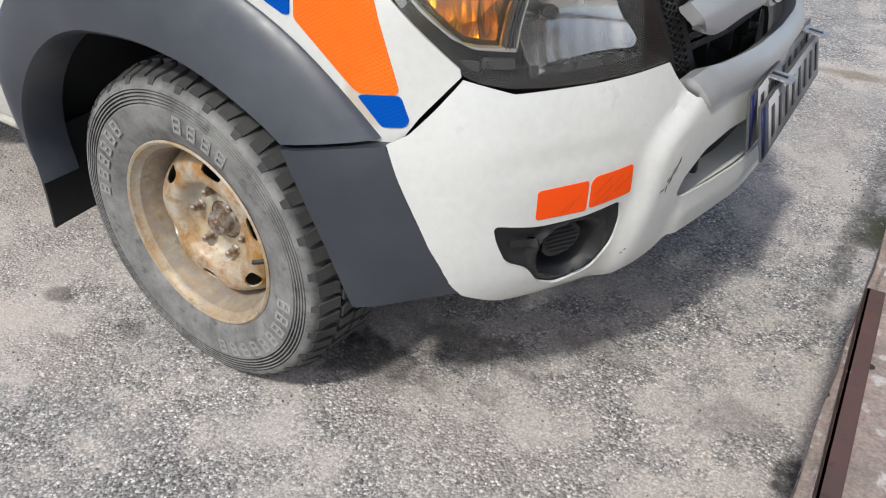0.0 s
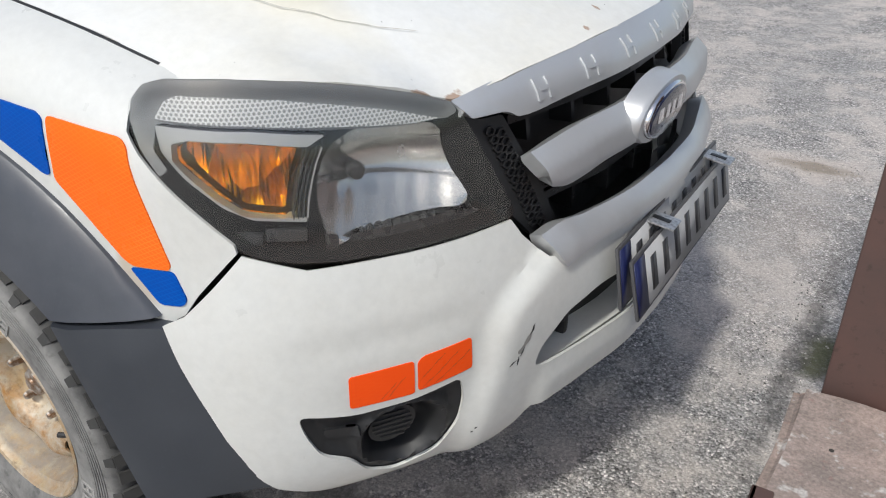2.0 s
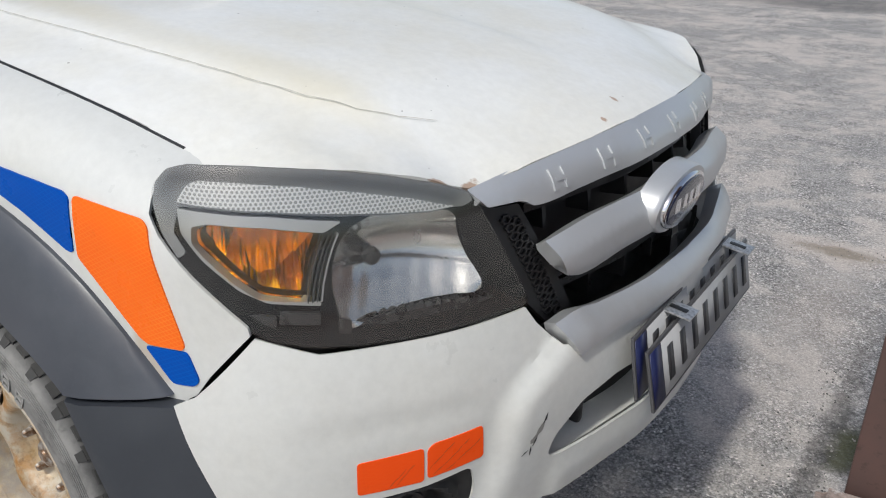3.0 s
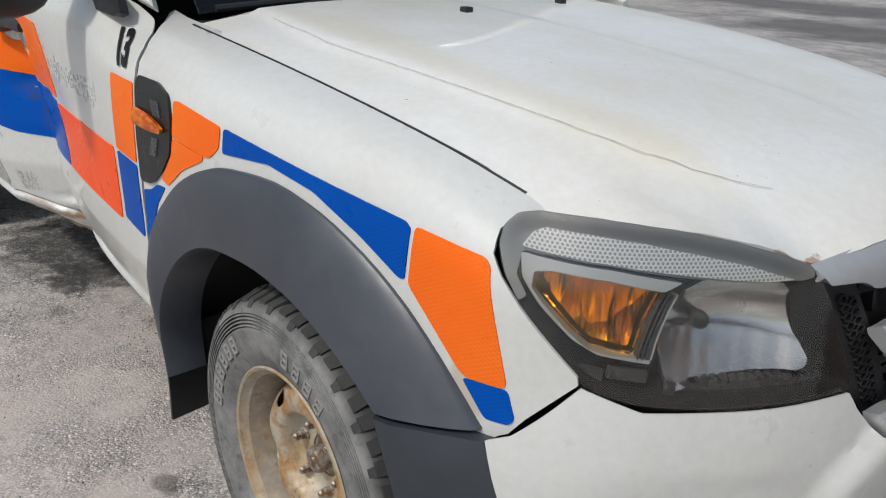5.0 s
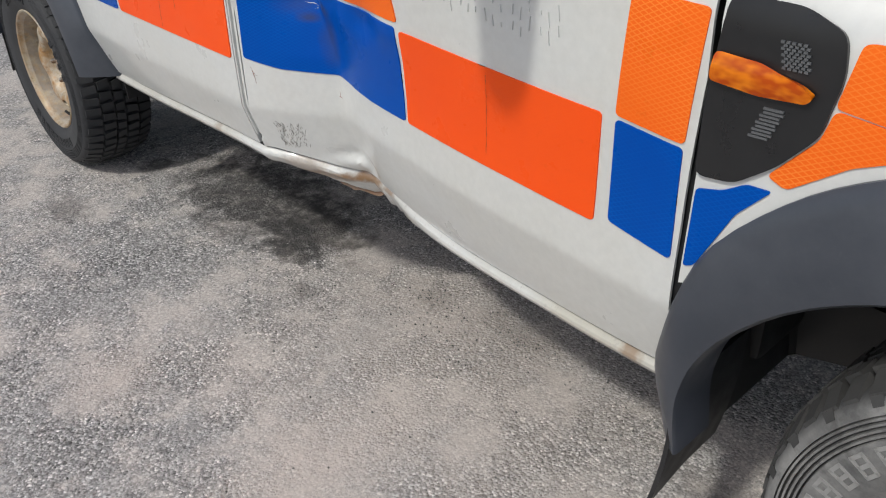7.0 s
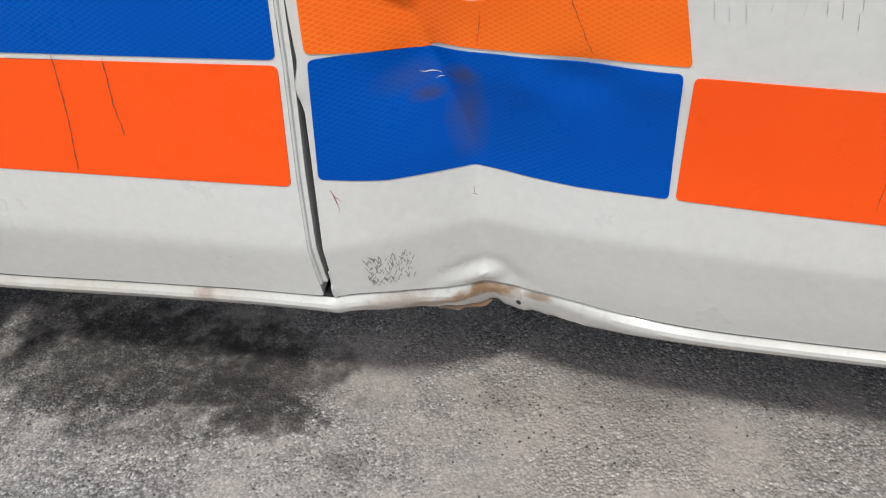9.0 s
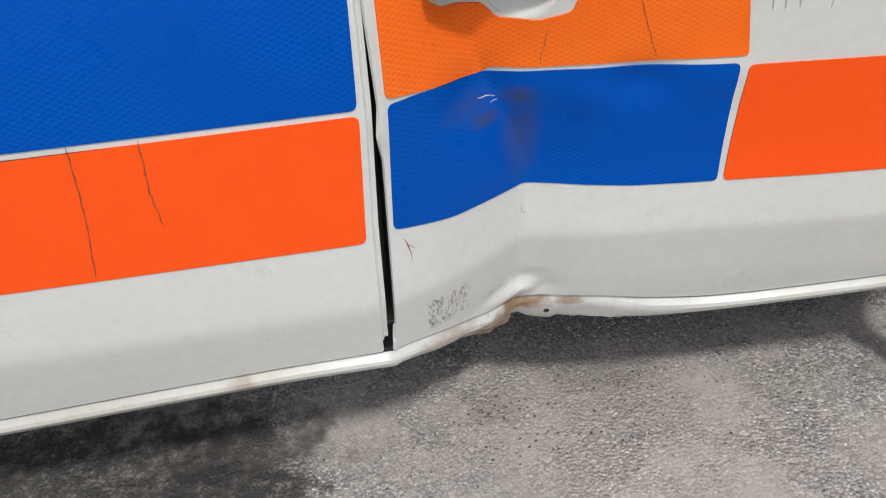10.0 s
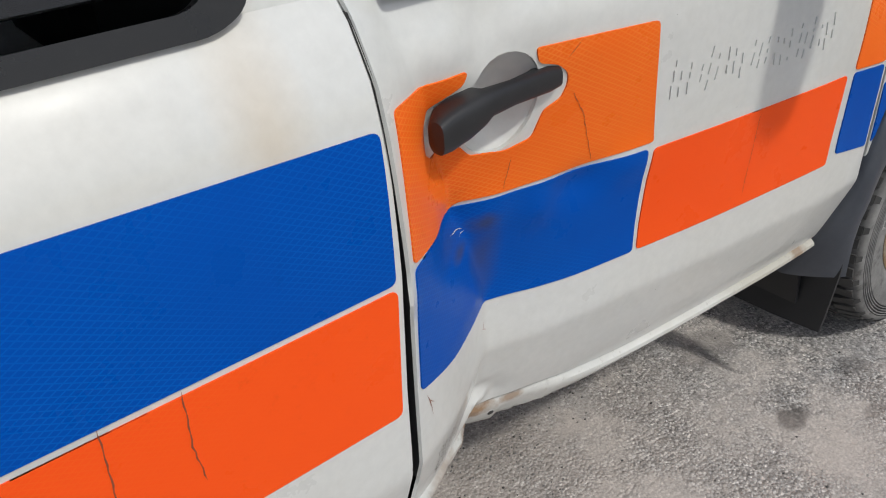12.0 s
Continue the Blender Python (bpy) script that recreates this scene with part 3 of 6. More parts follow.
n.color(c)
n.bump(n.noise(70, 5), 0.2, 0.002)

lichen_concrete = mat("lichen_concrete", (0.4, 0.34, 0.31), 0.92)
n = Nodes(lichen_concrete)
c = n.mix(n.ramp(n.noise(13, 6, 0.65), [(0.38, 0.0), (0.62, 1.0)]), (0.42, 0.33, 0.29), (0.27, 0.225, 0.20))
c = n.mix(n.math("MULTIPLY", n.ramp(n.noise(24, 4, 0.55), [(0.58, 0.0), (0.65, 1.0)]), 0.9), c, (0.60, 0.57, 0.54))
c = n.mix(n.ramp(n.noise(19, 5), [(0.62, 0.0), (0.72, 0.55)]), c, (0.36, 0.17, 0.15))
c = n.mix(specks(n, 24, 0.012, 0.3), c, (0.045, 0.04, 0.035))
c = n.mix(1.0, c, n.ramp(n.noise(170, 3), [(0.3, 0.7), (0.7, 1.15)]), "MULTIPLY")
n.color(c)
n.bump(n.noise(90, 6, 0.7), 0.5, 0.006)

# ground: exposed aggregate in old concrete, dusty, stained
asphalt = mat("asphalt", (0.28, 0.26, 0.245), 0.92, spec=0.3)
n = Nodes(asphalt)
big = n.noise(1.1, 6, 0.6)
mid = n.noise(5.5, 6, 0.68)
dusty = n.ramp(n.math("ADD", n.math("MULTIPLY", mid, 0.6), n.math("MULTIPLY", big, 0.4)), [(0.47, 0.0), (0.56, 1.0)])
c = n.mix(n.ramp(big, [(0.35, 0.0), (0.65, 1.0)]), (0.335, 0.325, 0.315), (0.43, 0.405, 0.385))
c = n.mix(n.math("MULTIPLY", dusty, 0.75), c, (0.53, 0.48, 0.44))
st = n.add("ShaderNodeTexVoronoi")
st.inputs["Scale"].default_value = 140
n.link(n.co, st.inputs["Vector"])
sep = n.add("ShaderNodeSeparateColor")
n.link(st.outputs["Color"], sep.inputs[0])
stone = n.ramp(sep.outputs[0], [(0.0, 0.34), (0.35, 0.80), (0.75, 1.12), (1.0, 1.85)])
shown = n.math("MULTIPLY", n.math("SUBTRACT", 1.0, n.math("MULTIPLY", dusty, 0.75)), n.ramp(n.noise(3.3, 5, 0.7), [(0.36, 0.35), (0.6, 1.0)]))
c = n.mix(n.math("MULTIPLY", shown, 1.0), c, n.mix(1.0, c, stone, "MULTIPLY"))
st2 = n.add("ShaderNodeTexVoronoi")
st2.inputs["Scale"].default_value = 240
n.link(n.co, st2.inputs["Vector"])
sep2 = n.add("ShaderNodeSeparateColor")
n.link(st2.outputs["Color"], sep2.inputs[0])
c = n.mix(n.math("ADD", 0.3, n.math("MULTIPLY", shown, 0.65)), c, n.mix(1.0, c, n.ramp(sep2.outputs[1], [(0.0, 0.48), (0.5, 1.0), (1.0, 1.7)]), "MULTIPLY"))
pits = n.ramp(st.outputs["Distance"], [(0.45, 0.0), (0.75, 1.0)])
c = n.mix(n.math("MULTIPLY", n.math("MULTIPLY", pits, shown), 0.45), c, (0.10, 0.095, 0.09))
c = n.mix(n.math("MULTIPLY", specks(n, 34, 0.0024, 0.12), 0.5), c, (0.09, 0.085, 0.08))
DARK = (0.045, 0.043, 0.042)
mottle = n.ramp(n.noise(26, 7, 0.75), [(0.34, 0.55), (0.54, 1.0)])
# ragged dark blots at set places, many under or beside the truck
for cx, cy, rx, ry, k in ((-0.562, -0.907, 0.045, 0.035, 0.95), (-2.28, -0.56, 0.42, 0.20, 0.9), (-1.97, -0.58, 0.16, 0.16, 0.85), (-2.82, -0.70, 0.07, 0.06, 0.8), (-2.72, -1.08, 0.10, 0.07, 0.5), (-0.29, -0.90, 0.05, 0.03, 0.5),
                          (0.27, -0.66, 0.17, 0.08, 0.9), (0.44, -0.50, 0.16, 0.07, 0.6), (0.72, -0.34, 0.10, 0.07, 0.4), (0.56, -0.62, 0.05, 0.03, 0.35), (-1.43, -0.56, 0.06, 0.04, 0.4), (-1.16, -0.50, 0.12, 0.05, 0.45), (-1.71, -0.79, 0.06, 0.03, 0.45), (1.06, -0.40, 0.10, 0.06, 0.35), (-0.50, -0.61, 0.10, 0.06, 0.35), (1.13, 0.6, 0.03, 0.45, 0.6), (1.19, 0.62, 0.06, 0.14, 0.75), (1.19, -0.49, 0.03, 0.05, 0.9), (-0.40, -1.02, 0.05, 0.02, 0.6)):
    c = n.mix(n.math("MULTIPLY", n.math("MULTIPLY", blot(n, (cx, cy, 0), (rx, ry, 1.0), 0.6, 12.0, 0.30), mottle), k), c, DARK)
for cx, cy, rx, ry, k in ((-1.25, -0.52, 0.50, 0.14, 0.45), (-1.15, -0.80, 0.50, 0.20, 0.5), (-1.45, -1.10, 0.30, 0.10, 0.3), (0.90, 1.90, 0.20, 0.09, 0.8), (-1.15, -1.15, 0.10, 0.25, 0.6), (-1.75, -1.35, 0.10, 0.09, 0.6), (-0.55, -1.05, 0.30, 0.12, 0.5), (0.95, 1.2, 0.15, 0.6, 0.4), (0.55, -0.75, 0.3, 0.12, 0.35)):
    c = n.mix(n.math("MULTIPLY", blot(n, (cx, cy, 0), (rx, ry, 1.0), 0.35, 9.0, 0.6), k), c, (0.55, 0.48, 0.43))
c = n.mix(n.math("MULTIPLY", blot(n, (0.90, 1.90, 0), (0.13, 0.05, 1.0), 0.4, 14.0), 0.7), c, (0.23, 0.19, 0.14))
for cx, cy, rx, ry, k in ((-3.2, 11.5, 3.0, 1.3, 0.8), (-6.0, 15.0, 5.0, 1.6, 0.8), (-1.0, 9.4, 1.6, 0.6, 0.6)):
    c = n.mix(n.math("MULTIPLY", blot(n, (cx, cy, 0), (rx, ry, 1.0), 0.5, 0.9, 0.4), k), c, (0.10, 0.095, 0.095))
c = n.mix(n.math("MULTIPLY", blot(n, (1.185, 0.60, 0), (0.035, 0.10, 1.0), 0.6, 16.0, 0.4), 0.75), c, (0.065, 0.07, 0.03))
n.color(c)
h = n.math("ADD", n.math("MULTIPLY", n.math("SUBTRACT", 1.0, st.outputs["Distance"]), shown), n.math("MULTIPLY", n.noise(40, 4), 0.6))
n.bump(h, 0.9, 0.005)
n.rough(n.ramp(n.noise(12, 4), [(0.3, 0.8), (0.7, 0.97)]))
grit = mat("grit", (0.15, 0.14, 0.13), 0.9)
n = Nodes(grit)
gi = n.add("ShaderNodeNewGeometry")
n.color(n.ramp(gi.outputs["Random Per Island"], [(0.0, (0.07, 0.067, 0.062)), (0.6, (0.19, 0.18, 0.17)), (1.0, (0.45, 0.42, 0.39))]))

# ---- ground ----
bm = bmesh.new()
box(bm, (-250, -250, -0.4), (250, 250, 0.0))
tagged(part("ground", bm, asphalt, None, "worn grey concrete yard with dust, grit, oil stains and dark blots", False), category="ground", kind="structure")

# ---- pickup: body panels ----
truck = tagged(new("pickup_truck"), "white double-cab pickup with orange and blue squares, dented front door", "pickup truck")
SEAM = [(-1.648, 0.508), (-1.648, 0.56), (-1.6435, 0.74), (-1.635, 0.90), (-1.633, 1.04), (-1.633, 1.20)]  # front edge of the rear door
DOOR_END = [(-1.634, 0.503), (-1.630, 0.56), (-1.6245, 0.74), (-1.6215, 0.83), (-1.6245, 0.865), (-1.6205, 0.90), (-1.6255, 1.04), (-1.629, 1.20)]  # rear edge of the front door
FRONT_CUT = [(-0.512, 0.50), (-0.512, 0.66), (-0.508, 0.83), (-0.502, 0.95), (-0.507, 1.042), (-0.534, 1.094), (-0.574, 1.128), (-0.622, 1.156), (-0.68, 1.178)]  # door to fender


# lower edge of the doors along the length, lifted over the crushed sill
foot_z = curve([-2.6, -2.265, -1.92, -1.74, -1.66, -1.60, -1.55, -1.50, -1.46, -1.42, -1.38, -1.33, -1.27, -1.19, -1.10, -0.95, -0.80, -0.65, -0.53], [0.468, 0.479, 0.500, 0.507, 0.507, 0.503, 0.494, 0.482, 0.471, 0.463, 0.463, 0.463, 0.456, 0.441, 0.434, 0.444, 0.456, 0.466, 0.474])
FOOT = [(-0.53 - 0.01 * i, foot_z(-0.53 - 0.01 * i)) for i in range(109)]


def shifted(line, d):
    return [(x + d, z) for x, z in line]


arch_out_x = curve([0, 1, 2, 3, 4, 5, 6, 7, 8, 9, 10, 11, 12, 13], [-0.555, -0.545, -0.517, -0.48, -0.404, -0.327, -0.24, -0.163, -0.027, 0.094, 0.202, 0.305, 0.407, 0.462])
arch_out_z = curve([0, 1, 2, 3, 4, 5, 6, 7, 8, 9, 10, 11, 12, 13], [0.36, 0.48, 0.594, 0.712, 0.808, 0.869, 0.911, 0.933, 0.944, 0.926, 0.886, 0.826, 0.743, 0.689])
arch_in_x = curve([0, 1, 2, 3, 4, 5, 6, 7, 8, 9, 10, 11, 12, 13], [-0.468, -0.478, -0.47, -0.444, -0.374, -0.30, -0.23, -0.164, -0.05, 0.05, 0.13, 0.205, 0.262, 0.30])
arch_in_z = curve([0, 1, 2, 3, 4, 5, 6, 7, 8, 9, 10, 11, 12, 13], [0.36, 0.45, 0.51, 0.575, 0.665, 0.722, 0.755, 0.77, 0.777, 0.768, 0.748, 0.718, 0.690, 0.666])

fp = shifted(FRONT_CUT, 0.005)[1:] + [(-0.69, 1.187), (-0.60, 1.178), (-0.45, 1.169)]
fp += [(x, gap_z(x) + 0.03) for x in [-0.4 + 0.0431 * i for i in range(21)]]
fp += [(0.452, 1.01), (0.436, 0.985), (0.447, 0.95), (0.47, 0.925), (0.525, 0.88), (0.59, 0.82), (0.592, 0.808), (0.53, 0.735), (0.505, 0.70), (0.49, 0.69)]
fp += [(arch_out_x(i) - 0.03, arch_out_z(i) - 0.05) for i in (13, 12, 11, 10, 9, 8, 7, 6, 5)] + [(arch_out_x(i) + 0.03, arch_out_z(i) - 0.03) for i in (4, 3)]
fender = part("front_fender", sheet_bm(fp, wing, 0.03, 0.005), white_paint, truck)

def dense_line(pts, step):
    out = []
    for a, b in zip(pts, pts[1:]):
        m = max(1, math.ceil(math.hypot(b[0] - a[0], b[1] - a[1]) / step))
        out += [(a[0] + (b[0] - a[0]) * j / m, a[1] + (b[1] - a[1]) * j / m) for j in range(m)]
    return out + [pts[-1]]


door_f = dense_line(DOOR_END, 0.02) + [(-1.60, 1.21), (-0.80, 1.21)] + shifted(list(reversed(FRONT_CUT)), -0.005) + FOOT
handle_hole = [(-1.427 + 0.056 * math.cos(2 * math.pi * i / 28), 1.026 + 0.068 * math.sin(2 * math.pi * i / 28)) for i in range(28)]
front_door = part("front_door", sheet_bm(rounded(door_f, 0.003, 2), door_skin, 0.012, 0.005, holes=[handle_hole]), white_paint, truck, "dented white front door")
REAR_CUT = [(-2.575, 0.51), (-2.62, 0.62), (-2.69, 0.74), (-2.70, 1.0), (-2.70, 1.21)]
door_r = shifted(SEAM, -0.003)[::-1] + [(x, foot_z(x)) for x in (-1.66, -1.8, -2.0, -2.2, -2.4, -2.55)] + REAR_CUT
rear_door = part("rear_door", sheet_bm(rounded(door_r, 0.004, 2), flank, 0.018, 0.025, holes=[shifted(handle_hole, -0.701)]), white_paint, truck)


def gap_back(x, z):
    return Vector((x, side(x, z) + 0.085, z))


# black sheets added behind both door cuts, so that the gaps look shaded
part("gap_backing", sheet_bm(rounded(shifted(FRONT_CUT[:4], 0.03) + shifted(FRONT_CUT[:4], -0.03)[::-1], 0.002, 1), lambda x, z: Vector((x, side(x, z) + 0.011, z)), 0.04, 0.01), black_plastic, truck)
part("gap_backing", sheet_bm([(-1.72, 0.49), (-1.54, 0.49), (-1.54, 1.2), (-1.72, 1.2)], gap_back, 0.05, 0.02), black_plastic, truck)


# folded edge of the rear door, seen in the gap
bm = bmesh.new()
loft(bm, [[Vector((x - 0.0035 + dx, side(x, z) + dy, z)) for dx, dy in ((0.0, 0.0015), (0.003, 0.004), (0.0035, 0.010), (0.0095, 0.0115), (0.010, 0.062), (-0.010, 0.062), (-0.012, 0.0262))] for x, z in dense_line(SEAM, 0.03) if z > 0.52])
bmesh.ops.recalc_face_normals(bm, faces=bm.faces)
part("door_edge", bm, white_paint, rear_door)


# added black strip on the front door's rear edge, for the seam's shade
bm = bmesh.new()
loft(bm, [[flank(x, z) + Vector((dx, dy, 0)) for dx, dy in ((-0.0012, 0.003), (0.0015, 0.003), (0.004, 0.05), (-0.003, 0.05))] for x, z in dense_line(DOOR_END, 0.02) if 0.56 < z < 1.19])
bmesh.ops.recalc_face_normals(bm, faces=bm.faces)
part("seam_gap_strip", bm, black_plastic, front_door, "black strip painting the shade in the door seam")


def door_pull(dx, door):
    """Finger recess and pull handle: a thick block at the rear, a slimmer grip ahead of it."""
    cx = -1.427 + dx
    hs = dx + 0.012

    def dish(x, z):
        p = flank(x, z)
        p.y += 0.003 + 0.03 * ease((1.1 - math.hypot((x - cx) / 0.056, (z - 1.026) / 0.068)) / 0.6)
        return p
    part("handle_recess", sheet_bm([(cx + 0.062 * math.cos(2 * math.pi * i / 28), 1.026 + 0.074 * math.sin(2 * math.pi * i / 28)) for i in range(28)], dish, 0.010, 0.004), white_paint, door)
    bm = bmesh.new()
    hx = [-1.566, -1.562, -1.545, -1.515, -1.492, -1.480, -1.44, -1.40, -1.375, -1.358, -1.353]
    hz = [1.031, 1.032, 1.034, 1.038, 1.043, 1.047, 1.048, 1.046, 1.045, 1.044, 1.044]
    hh = [0.010, 0.019, 0.0235, 0.024, 0.0215, 0.0155, 0.0145, 0.0155, 0.017, 0.014, 0.008]
    hd = [0.010, 0.028, 0.042, 0.050, 0.050, 0.030, 0.020, 0.024, 0.034, 0.034, 0.024]
    rings = []
    for x, z, h, d in zip(hx, hz, hh, hd):
        out = -0.895 + 0.02 * (x + 1.56) / 0.2 + (0.012 if x in (hx[0], hx[-1]) else 0.0)
        r = []
        for j in range(20):
            a = 2 * math.pi * j / 20
            c, q = math.cos(a), math.sin(a)
            r.append(Vector((x + hs, out + d * 0.5 - math.copysign(abs(c) ** 0.62, c) * d * 0.5, z + math.copysign(abs(q) ** 0.62, q) * h)))
        rings.append(r)
    loft(bm, rings)
    bmesh.ops.recalc_face_normals(bm, faces=bm.faces)
    part("door_handle", bm, handle_plastic, door, "worn black plastic pull handle")


door_pull(0.0, front_door)
door_pull(-0.701, rear_door)

hood_front = [(0.50, -0.736), (0.568, -0.718), (0.65, -0.638), (0.712, -0.556), (0.738, -0.512), (0.768, -0.43), (0.80, -0.266), (0.817, -0.14), (0.82, -0.05)]
left = [(x, gap_y(x) + 0.0065) for x in [-0.535 + 0.04425 * i for i in range(21)]] + hood_front
hp = left + [(x, 2 * MID - y) for x, y in reversed(left[:-1])] + [(-0.555, 0.3), (-0.56, MID), (-0.555, -0.4)]
hood = part("hood", sheet_bm(hp[::-1], hood_top, 0.028, 0.005), hood_paint, truck, "chalky white hood with rust along its front edge")

# added black strip: stands in for the shade in the hood gap
part("hood_gap_strip", tube([(x, gap_y(x) + 0.003, gap_z(x) - 0.0005) for x in (-0.54, -0.5, -0.35, -0.2, -0.05, 0.1, 0.2, 0.3, 0.38, 0.42)], 0.0028, 6), black_plastic, truck, "black strip painting the shade in the gap beside the hood")

# bumper
HOLE_FOG = rounded([(0.342, 0.553), (0.417, 0.540), (0.504, 0.541), (0.575, 0.552), (0.582, 0.513), (0.577, 0.46), (0.545, 0.405), (0.48, 0.383), (0.435, 0.405), (0.409, 0.447), (0.368, 0.47), (0.349, 0.517)], 0.014)


FOG_EDGE = np.array([(p[0], p[1]) for p in dense(HOLE_FOG, 0.006)])


def fog_face(s, z):
    """The dark fog lamp surround: a shallow tray with a round bowl at its inner end."""
    k = s if s <= S_END else 2 * S_END - s
    near = math.sqrt((((FOG_EDGE - (k, z)) ** 2).sum(1)).min()) * (1 if inside((k, z), HOLE_FOG) else -1)
    r = math.hypot((k - 0.490) / 1.05, z - 0.469)
    d = 0.0065 + 0.010 * ease(near / 0.02) + 0.040 * ease((0.060 - r) / 0.02) * ease(near / 0.02) - 0.012 * bump(r, 0.066, 0.007) * ease(near / 0.012)
    return bumper_face(s, z) - (on_plan(s, 1.0, z) - on_plan(s, 0.0, z)) * d


MOUTH = [(S_END, 0.615), (0.852, 0.612), (0.769, 0.597), (0.712, 0.556), (0.700, 0.524), (0.722, 0.513), (0.83, 0.508), (S_END, 0.508)]
mouth = rounded(MOUTH + side_of(None, MOUTH)[1:-1], 0.015)
half = [(0.182, 0.690), (0.216, 0.711), (0.298, 0.801), (0.377, 0.775), (0.52, 0.772), (0.60, 0.771), (0.685, 0.772), (0.70, 0.745), (0.735, 0.705), (0.80, 0.694), (S_END, 0.70)]
low = [(0.182, 0.690), (0.198, 0.64), (0.231, 0.55), (0.268, 0.44), (0.30, 0.395), (0.38, 0.355), (0.50, 0.345), (0.57, 0.350), (0.64, 0.366), (0.69, 0.398), (0.71, 0.428), (S_END, 0.438)]
top_all = half + side_of(None, half)[1:]
low_all = low + side_of(None, low)[1:]
bp = low_all + top_all[::-1][1:-1]
bumper = part("front_bumper", sheet_bm(bp, bumper_face, 0.016, 0.005, holes=[HOLE_FOG, side_of(None, HOLE_FOG), mouth]), white_paint, truck, "white plastic bumper, scuffed at its edges")
for sgn in (1, -1):
    fog = HOLE_FOG
    grow = [(0.46 + (s - 0.46) * 1.06, 0.47 + (z - 0.47) * 1.08) for s, z in fog]
    cap = rounded([(0.472 + 0.036 * math.cos(a) + 0.006 * math.sin(a), 0.487 + 0.036 * math.sin(a)) for a in [2 * math.pi * i / 20 for i in range(20)]], 0)
    bar = rounded([(0.375, 0.498), (0.425, 0.492), (0.425, 0.508), (0.375, 0.514)], 0.005)
    slats = []
    for i in range(6):
        z = 0.462 + 0.010 * i
        w = math.sqrt(max(0.0, 0.031 ** 2 - (z - 0.487) ** 2))
        slats.append(rounded([(0.472 - w, z - 0.0018), (0.472 + w, z - 0.0018), (0.472 + w, z + 0.0018), (0.472 - w, z + 0.0018)], 0.001, 1))
    if sgn < 0:
        grow, cap, bar, slats = side_of(None, grow), side_of(None, cap), side_of(None, bar), [side_of(None, q) for q in slats]
    fog_trim = part("fog_lamp_trim", sheet_bm(grow, fog_face, 0.008, 0.004), black_plastic, truck, "matt black fog lamp surround")

    def cap_face(s, z):
        return bumper_face(s, z) + Vector((-0.012, 0.012 * sgn, 0))
    part("cap", sheet_bm(cap, cap_face, 0.012, 0.02), black_plastic, fog_trim)
    for q in slats:
        part("slat", sheet_bm(q, cap_face, 0.02, 0.006, lift=0.003), black_plastic, fog_trim)
    part("rib", sheet_bm(bar, fog_face, 0.02, 0.006, lift=0.006), black_plastic, fog_trim)


def mouth_back(s, z):
    return on_plan(s, 0.004, z)


part("intake_mesh", sheet_bm([(0.66, 0.44), (2 * S_END - 0.66, 0.44), (2 * S_END - 0.66, 0.66), (0.66, 0.66)], mouth_back, 0.05, 0.01), mesh_black, truck, "dark intake mesh")


def shelf(s, d):
    return on_plan(s, 0.056 - d, 0.503 + 0.12 * d)


part("intake_shelf", sheet_bm([(0.705, 0.0), (2 * S_END - 0.705, 0.0), (2 * S_END - 0.705, 0.058), (0.705, 0.058)], shelf, 0.04, 0.006, flip=1.0), white_paint, bumper)

bm = bmesh.new()
box(bm, (0.80, -0.362, 0.550), (0.862, -0.340, 0.575), 0.006)
box(bm, (0.842, -0.360, 0.525), (0.862, -0.342, 0.565), 0.006)
part("tow_hook", bm, black_plastic, truck)

# orange squares on the bumper
for q in ([(0.411, 0.611), (0.504, 0.612), (0.504, 0.553), (0.41, 0.555)], [(0.509, 0.607), (0.518, 0.616), (0.592, 0.620), (0.594, 0.564), (0.509, 0.556)]):
    part("reflective_square", sheet_bm(rounded(q, 0.006)[::-1], bumper_face, 0.015, 0.0012, lift=0.0012, flip=1.0), orange_film, bumper, "orange reflective square, scratched")


# ---- reflective squares on the flank ----
def square(name, pts, surf, parent, film, r=0.008, step=0.02, holes=()):
    q = rounded(pts, r)
    area = sum(q[i - 1][0] * q[i][1] - q[i][0] * q[i - 1][1] for i in range(len(q)))
    q = q if area > 0 else q[::-1]
    lab = "orange reflective film with honeycomb pattern" if film in (orange_film, amber_film) else "blue reflective film with honeycomb pattern"
    return part(name, sheet_bm(q, surf, step, 0.003, lift=0.0022, holes=holes), film, parent, lab)


FILM = "reflective_square"
square(FILM, [(-0.345, 1.02), (-0.33, 1.022), (-0.178, 1.003), (-0.184, 0.965), (-0.217, 0.939), (-0.245, 0.937), (-0.357, 0.951)], wing, fender, amber_film)
square(FILM, [(-0.356, 0.948), (-0.24, 0.936), (-0.246, 0.926), (-0.326, 0.89), (-0.39, 0.842), (-0.415, 0.853), (-0.365, 0.912)], wing, fender, amber_film)
square(FILM, [(-0.166, 1.003), (0.296, 0.955), (0.307, 0.947), (0.298, 0.868), (0.285, 0.868), (0.199, 0.911), (0.09, 0.953), (-0.03, 0.97), (-0.172, 0.958)], wing, fender, blue_film)
square(FILM, [(0.316, 0.953), (0.44, 0.942), (0.452, 0.932), (0.497, 0.777), (0.493, 0.769), (0.428, 0.760), (0.413, 0.766), (0.306, 0.864)], wing, fender, amber_film)
square(FILM, [(0.420, 0.756), (0.50, 0.768), (0.514, 0.726), (0.505, 0.715), (0.465, 0.708)], wing, fender, blue_film)
